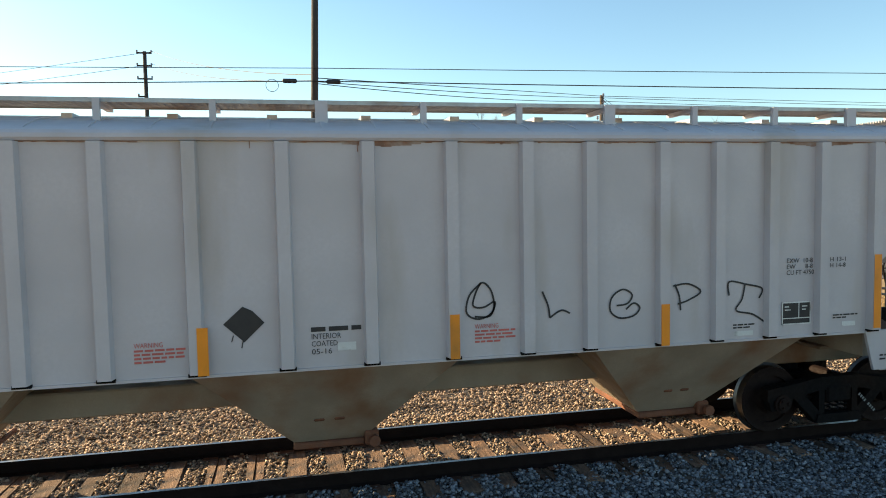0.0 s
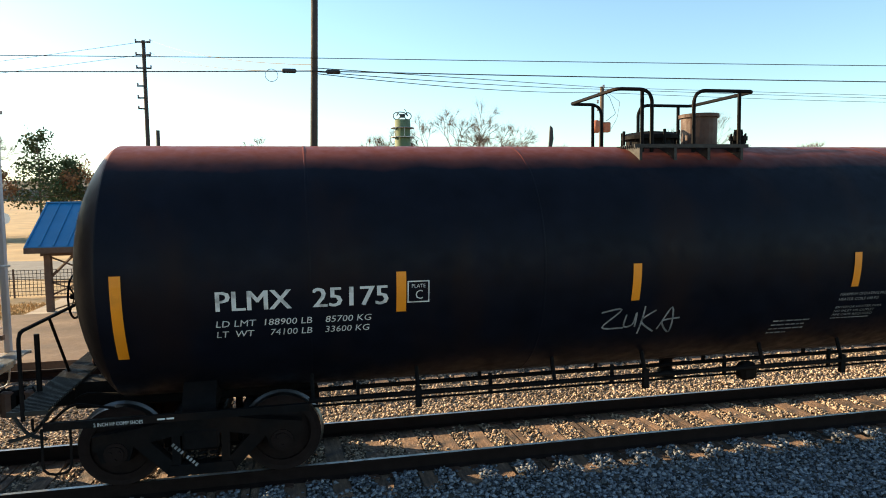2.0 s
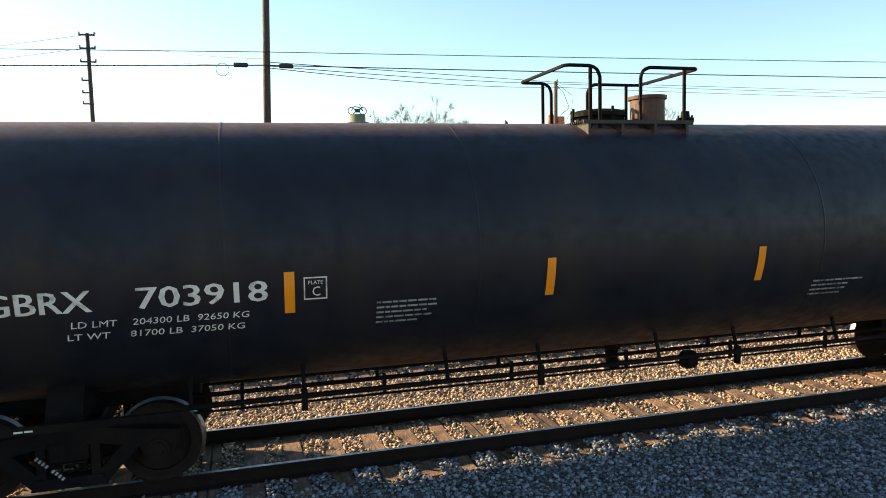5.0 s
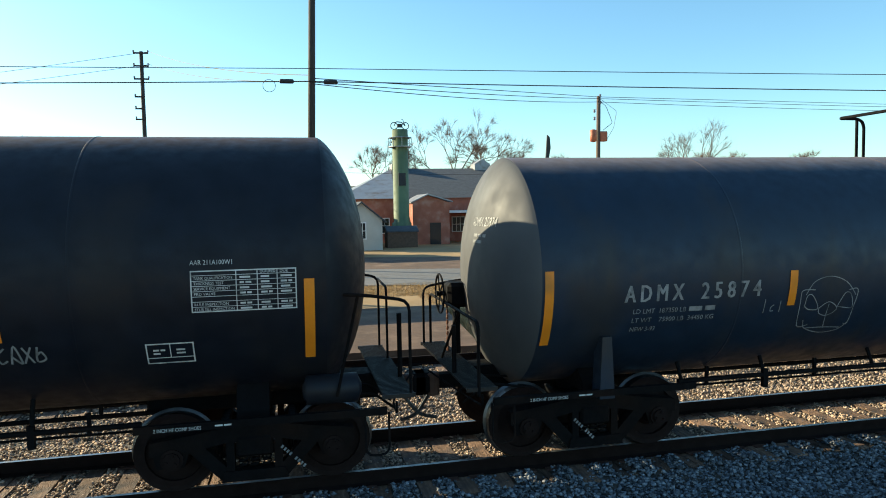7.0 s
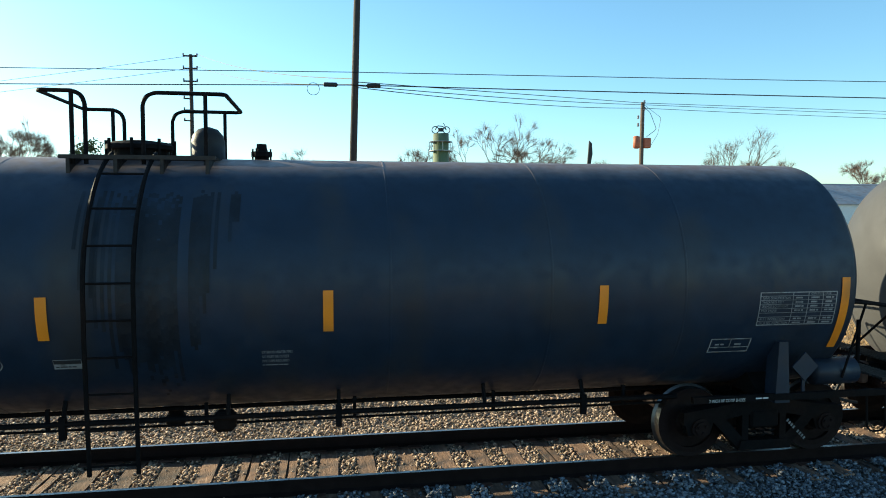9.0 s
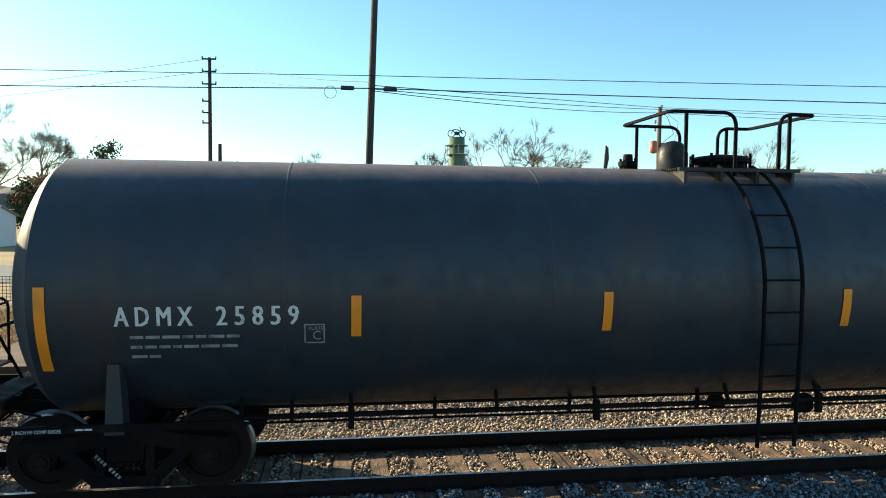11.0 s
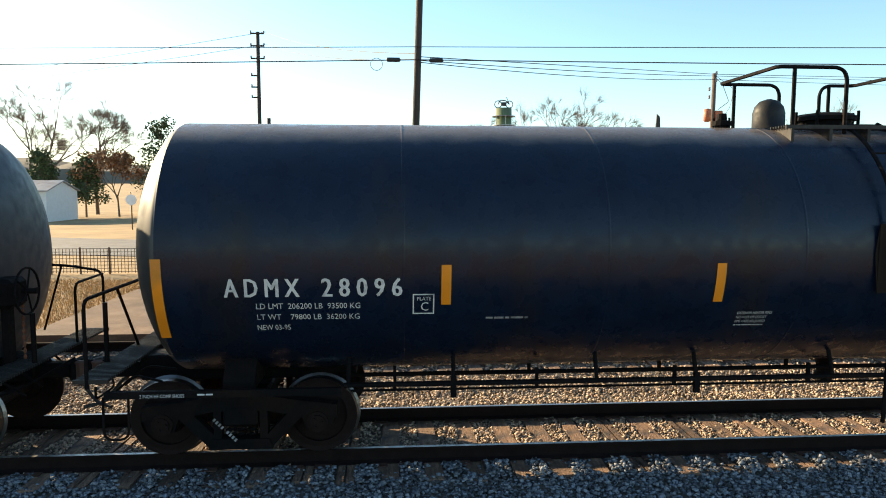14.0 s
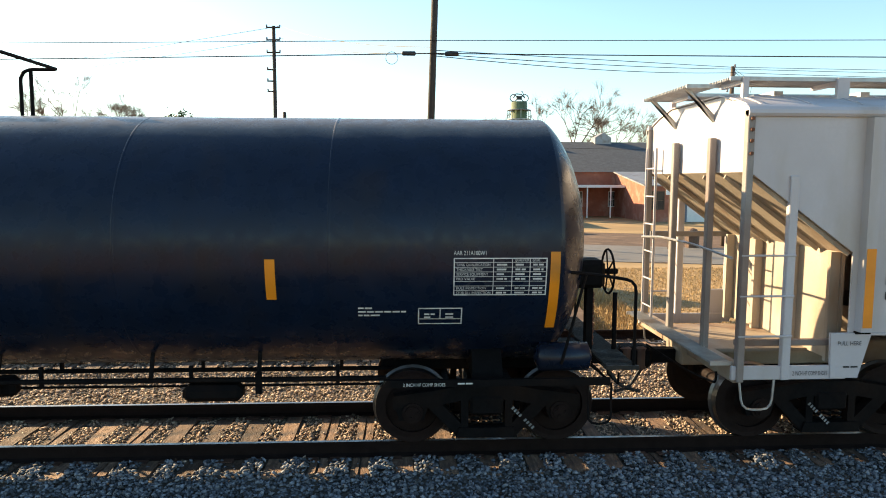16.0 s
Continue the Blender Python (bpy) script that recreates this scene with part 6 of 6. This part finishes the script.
silo = thing("silo", pose(10.7, 66, GROUND), "tall faded green silo with a motorcycle sculpture on top", "silo")
bm = bmesh.new()
lathe(bm, [(0, 0.95), (2.2, 0.95), (2.3, 0.76), (11.15, 0.76), (11.2, 0.6)], 28, "z")
part("silo_body", bm, M["silo"], silo, "", True)
bm = bmesh.new()
lathe(bm, [(9.5, 0.78), (9.5, 1.15), (9.56, 1.15), (9.56, 0.78)], 24, "z")
for k in range(8):
    a = k * math.pi / 4
    rod(bm, (1.12 * math.cos(a), 1.12 * math.sin(a), 9.5), (1.12 * math.cos(a), 1.12 * math.sin(a), 10.4), 0.025, seg=5)
lathe(bm, [(10.36, 1.1), (10.4, 1.14), (10.44, 1.1)], 24, "z")
part("gallery", bm, M["galv"], silo, "steel gallery")
part("hatch_patch", boxed(-0.35, 0.35, -0.8, -0.7, 5.8, 7.0), M["wire"], silo, "black painted patch")
bm = bmesh.new()
for cx in (-0.55, 0.55):
    for k in range(18):
        a, b = 2 * math.pi * k / 18, 2 * math.pi * (k + 1) / 18
        rod(bm, (cx + 0.33 * math.cos(a), 0, 11.55 + 0.33 * math.sin(a)), (cx + 0.33 * math.cos(b), 0, 11.55 + 0.33 * math.sin(b)), 0.045, seg=6)
box(bm, -0.25, 0.25, -0.12, 0.12, 11.4, 11.75, 0.04)
tube(bm, [(-0.55, 0, 11.55), (-0.35, 0, 11.95), (0.2, 0, 11.9), (0.55, 0, 11.55)], 0.05)
tube(bm, [(0.55, 0, 11.55), (0.3, 0, 12.15), (0.2, 0, 12.2)], 0.035)
part("motorcycle_sculpture", bm, M["wire"], silo, "black motorcycle silhouette")
tank_shed = house("shed", 8.8, 11.6, 62.5, 64.5, 0.9, 1.3, "x", "timber", "shingle", "low dark shed at the foot of the silo", 0.1, "shed")

bb = house("metal_building", 25.6, 35.8, 62, 71.55, 3.9, 7.2, "y", "siding_blue", "tin", "pale blue metal building with a gabled tin roof", 0.25, "building")
window(bb, 29.75, 30.35, 4.35, 5.8, 62, 1, "siding_blue")
window(bb, 30.6, 31.2, 4.35, 5.8, 62, 1, "siding_blue")
window(bb, 28.9, 29.9, 0.4, 2.2, 62, 1, "siding_blue")
window(bb, 31.2, 32.3, 0.4, 2.2, 62, 1, "siding_blue")
window(bb, 33.5, 34.4, 0.4, 2.2, 62, 1, "siding_blue")
part("sliding_door", boxed(25.75, 28.0, 61.9, 61.98, GROUND, 3.1), M["trim"], bb, "white sliding door")
lh = house("long_shed", 47, 120, 88, 104, 4.2, 7.3, "x", "trim", "tin", "long white shed with a rusty tin roof", 0.3, "shed")
wb = house("white_building", -42, -35.2, 73, 80, 2.6, 3.6, "x", "trim", "tin", "small white roadside building", 0.25, "building")
fl = house("flat_shed", -6, 4.5, 74, 84, 3.0, 4.2, "x", "siding", "tin", "low shed with a pale tin roof", 0.3, "shed")

# ---- road furniture ----
def sign_post(x, y, top, plates, label):
    t = thing("road_sign", pose(x, y, GROUND), label, "road sign")
    bm = bmesh.new()
    rod(bm, (0, 0, -0.2), (0, 0, top - GROUND), 0.05, seg=8)
    part("post", bm, M["pole"], t)
    for kind, z, w, hgt in plates:
        z -= GROUND
        bm = bmesh.new()
        if kind == "round":
            rod(bm, (0, -0.07, z), (0, -0.05, z), w / 2, seg=24)
        elif kind == "stop":
            rod(bm, (0, -0.07, z), (0, -0.05, z), w / 2, seg=8)
        else:
            box(bm, -w / 2, w / 2, -0.07, -0.05, z - hgt / 2, z + hgt / 2)
        part("sign_plate", bm, M["sign"], t, "bare metal back of a sign")


sign_post(14.4, 37, 5.6, [("rect", 5.25, 0.6, 0.45), ("round", 4.95, 0.01, 0), ("round", 4.45, 0.75, 0), ("rect", 3.4, 0.7, 0.75), ("rect", 2.65, 0.5, 0.4)], "tall post with several road signs seen from behind")
bm = bmesh.new()
prism(bm, [(14.3, 5.5), (14.45, 5.5), (14.62, 6.4), (14.58, 7.0), (14.42, 7.15), (14.38, 6.6)], 36.9, 37.0)
tagged(part("sign_blade", bm, M["wire"]), "curved black blade on top of the sign post", "sign")
sign_post(-22, 60, 2.3, [("stop", 2.0, 0.95, 0)], "stop sign by the junction seen from behind")
bm = bmesh.new()
lathe(bm, [(GROUND, 0.36), (GROUND + 0.85, 0.38), (GROUND + 0.85, 0.32), (GROUND + 1.05, 0.25), (GROUND + 1.12, 0.05)], 10, "z", (16.05, 37.7, 0))
tagged(part("litter_bin", bm, M["timber"]), "brown litter bin on the verge", "bin")
fence = thing("wire_fence", pose(0, 0, 0), "low dark wire fence by the road", "fence")
for k in range(9):
    part("post", boxed(-18 + k * 1.2 - 0.03, -18 + k * 1.2 + 0.03, 29.97, 30.03, GROUND, 0.6), M["timber"], fence)
bm = bmesh.new()
for k in range(8):
    box(bm, -18, -8.4, 29.99, 30.01, -0.45 + k * 0.14, -0.43 + k * 0.14)
for k in range(68):
    box(bm, -18 + k * 0.141 - 0.008, -18 + k * 0.141 + 0.008, 29.99, 30.01, -0.5, 0.55)
part("mesh", bm, M["wire"], fence)


# ---- trees ----
def tree(x, y, height, seed, kind, label, spread=0.5, z0=GROUND, fork=5, stout=0.8, twigs=34):
    """Tapered trunk and limbs; bare twigs, or clumps of small leaves."""
    rng = random.Random(seed)
    t = thing("tree", pose(x, y, z0), label, "tree", "trees")
    wood, tips = bmesh.new(), []
    twigs_v, twigs_f = [], []

    def limb(p, d, length, r, depth):
        q = p + d * length
        rod(wood, p, q, r, r * 0.62, 6 if depth > 2 else 4, False)
        if depth == 0:
            tips.append((q, d))
            return
        for k in range(rng.choice((2, 3, 3)) if depth > 1 else 3):
            a, b = rng.uniform(0, 6.283), rng.uniform(0.35, 0.85) * spread * 2
            u = d.orthogonal().normalized()
            w = d.cross(u)
            n = (d + (u * math.cos(a) + w * math.sin(a)) * b + Vector((0, 0, 0.12))).normalized()
            limb(q if k else p.lerp(q, 0.8), n, length * rng.uniform(0.62, 0.85), r * 0.6, depth - 1)

    trunk_h = height * (0.33 if kind != "pine" else 0.3)
    if kind == "pine":
        rod(wood, Vector((0, 0, -0.2)), Vector((0, 0, height * 0.95)), height * 0.018, 0.02, 7)
        for k in range(60):
            z = height * rng.uniform(0.3, 0.97)
            a, l = rng.uniform(0, 6.283), (1 - z / height) * height * 0.34 + 0.5
            q = Vector((math.cos(a) * l, math.sin(a) * l, z + rng.uniform(-0.2, 0.3)))
            rod(wood, Vector((0, 0, z - 0.2)), q, 0.05, 0.015, 4, False)
            tips.append((q, Vector((math.cos(a), math.sin(a), 0))))
            tips.append((q * 0.6 + Vector((0, 0, z * 0.4)), Vector((math.cos(a), math.sin(a), 0))))
    else:
        limb(Vector((0, 0, -0.2)), Vector((rng.uniform(-0.06, 0.06), 0, 1)).normalized(), trunk_h, height * 0.022 * stout, fork)
    part("trunk", wood, M["bark"], t)
    vs, fs = [], []
    for q, d in tips:
        if kind == "bare":
            for k in range(twigs):
                n = (d + Vector([rng.uniform(-0.9, 0.9) for _ in range(3)])).normalized() * height * rng.uniform(0.05, 0.1)
                o = Vector([rng.uniform(-1, 1) for _ in range(3)]).normalized() * 0.012
                s = q - d * rng.uniform(0, 0.6)
                i = len(vs)
                vs += [s - o, s + o, s + n]
                fs.append((i, i + 1, i + 2))
        else:
            for k in range(26 if kind == "pine" else 16):
                c = q + Vector([rng.gauss(0, height * 0.045) for _ in range(3)])
                a, b = (Vector([rng.uniform(-1, 1) for _ in range(3)]).normalized() * rng.uniform(0.1, 0.22) for _ in range(2))
                i = len(vs)
                vs += [c - a, c + b, c + a, c - b]
                fs.append((i, i + 1, i + 2, i + 3))
    me = bpy.data.meshes.new("crown")
    me.from_pydata([tuple(v) for v in vs], [], fs)
    part("crown", me, M["twig"] if kind == "bare" else M["leaf_green"] if kind in ("pine", "green") else M["leaf_brown"], t,
         "fine bare twigs" if kind == "bare" else "")
    return t


for k, (x, y, hh) in enumerate(((12, 100, 12.5), (17, 104, 12), (24.5, 100, 15.5), (30.5, 101, 14), (41, 104, 12), (91, 105, 12),
                               (-43, 88, 15), (-38, 92, 14), (-48, 95, 13), (-5, 84, 9.6), (75, 108, 11.5))):
    tree(x, y, hh + 0.8, 100 + k, "bare", "bare leafless winter tree", 0.52)
for k, (x, y, hh) in enumerate(((60.5, 100, 13), (62.5, 101, 15.5), (65, 101, 16.5), (67.5, 102, 13.5), (70.5, 103, 11))):
    tree(x, y, hh, 140 + k, "bare", "slender bare upright winter tree", 0.33, fork=4, stout=0.45, twigs=16)
for k, (x, y, hh) in enumerate(((-9.5, 80, 7.4), (-6.2, 82, 8.0), (-2.5, 80, 8.0), (-33, 86, 8), (-24, 92, 7.5), (0, 86, 6.5))):
    tree(x, y, hh, 200 + k, "russet", "oak with russet winter leaves", 0.6)
for k, (x, y, hh) in enumerate(((-12.3, 80, 8.8), (-29, 90, 12), (-26.5, 93, 9), (-19, 95, 8.5), (-36, 84, 7), (-41, 84, 7.5), (-15, 92, 8), (91, 92, 9))):
    tree(x, y, hh, 300 + k, "pine", "dark green pine with dense needles", 0.5)

# far wooded rise
bm = bmesh.new()
rng = random.Random(5)
prev = None
for k in range(241):
    x = -900 + k * 7.5
    z = 15 + 7 * noise.noise(Vector((x * 0.006, 3.1, 0))) + 2.4 * noise.noise(Vector((x * 0.05, 1.7, 0))) + rng.uniform(-0.8, 0.8)
    row = [bm.verts.new((x, 330, -2)), bm.verts.new((x + rng.uniform(-2, 2), 345, z * 0.7)), bm.verts.new((x, 370, z)), bm.verts.new((x, 470, -2))]
    if prev:
        for a in range(3):
            bm.faces.new((prev[a], prev[a + 1], row[a + 1], row[a]))
    prev = row
bmesh.ops.recalc_face_normals(bm, faces=bm.faces)
tagged(part("backdrop_woods", bm, M["hill"]), "hazy wooded rise on the horizon", "woods", kind="structure")

# dry grass tufts on the near field
def tufts(name, x0, x1, y0, y1, count, hgt, label):
    r = np.random.default_rng(count)
    x, y = r.uniform(x0, x1, count), r.uniform(y0, y1, count)
    a, l = r.uniform(0, 6.283, count), r.uniform(0.4, 1.0, count) * hgt
    w = 0.012
    base = np.stack([x, y, np.full(count, GROUND - 0.01)], 1)
    side = np.stack([np.cos(a) * w, np.sin(a) * w, np.zeros(count)], 1)
    tip = base + np.stack([r.normal(0, 0.35, count) * l, r.normal(0, 0.35, count) * l, l], 1)
    v = np.stack([base - side, base + side, tip], 1).reshape(-1, 3)
    me = bpy.data.meshes.new(name)
    me.from_pydata(v.tolist(), [], np.arange(count * 3).reshape(-1, 3).tolist())
    tagged(part(name, me, M["grass"]), label, "grass", kind="stuff")


tufts("dry_grass", 5.2, 22, 16.5, 29, 60000, 0.09, "short dry winter grass")
tufts("dry_grass", -2, 8, 28.5, 33, 20000, 0.1, "short dry winter grass")
tufts("weeds", -15, -8.8, 16.5, 28, 20000, 0.16, "tangled dry weeds beside the platform")
tufts("platform_weeds", 4.0, 6.5, 16, 24, 6000, 0.25, "clumps of dry weeds at the platform edge")


def motions():
    times, run = [r[0] for r in PATH], [r[4] for r in PATH]
    for car, x0 in CARS:
        walk(car, [(t, pose(x0 - d, TRACK, 0)) for t, d in zip(times, run)])
    turns = [(k / 10, -np.interp(k / 10, times, run) / 0.457) for k in range(161)]
    for w in ROLLING:
        place = w.location.copy()
        walk(w, [(t, pose(*place, 0, math.degrees(a), 0)) for t, a in turns])


motions()
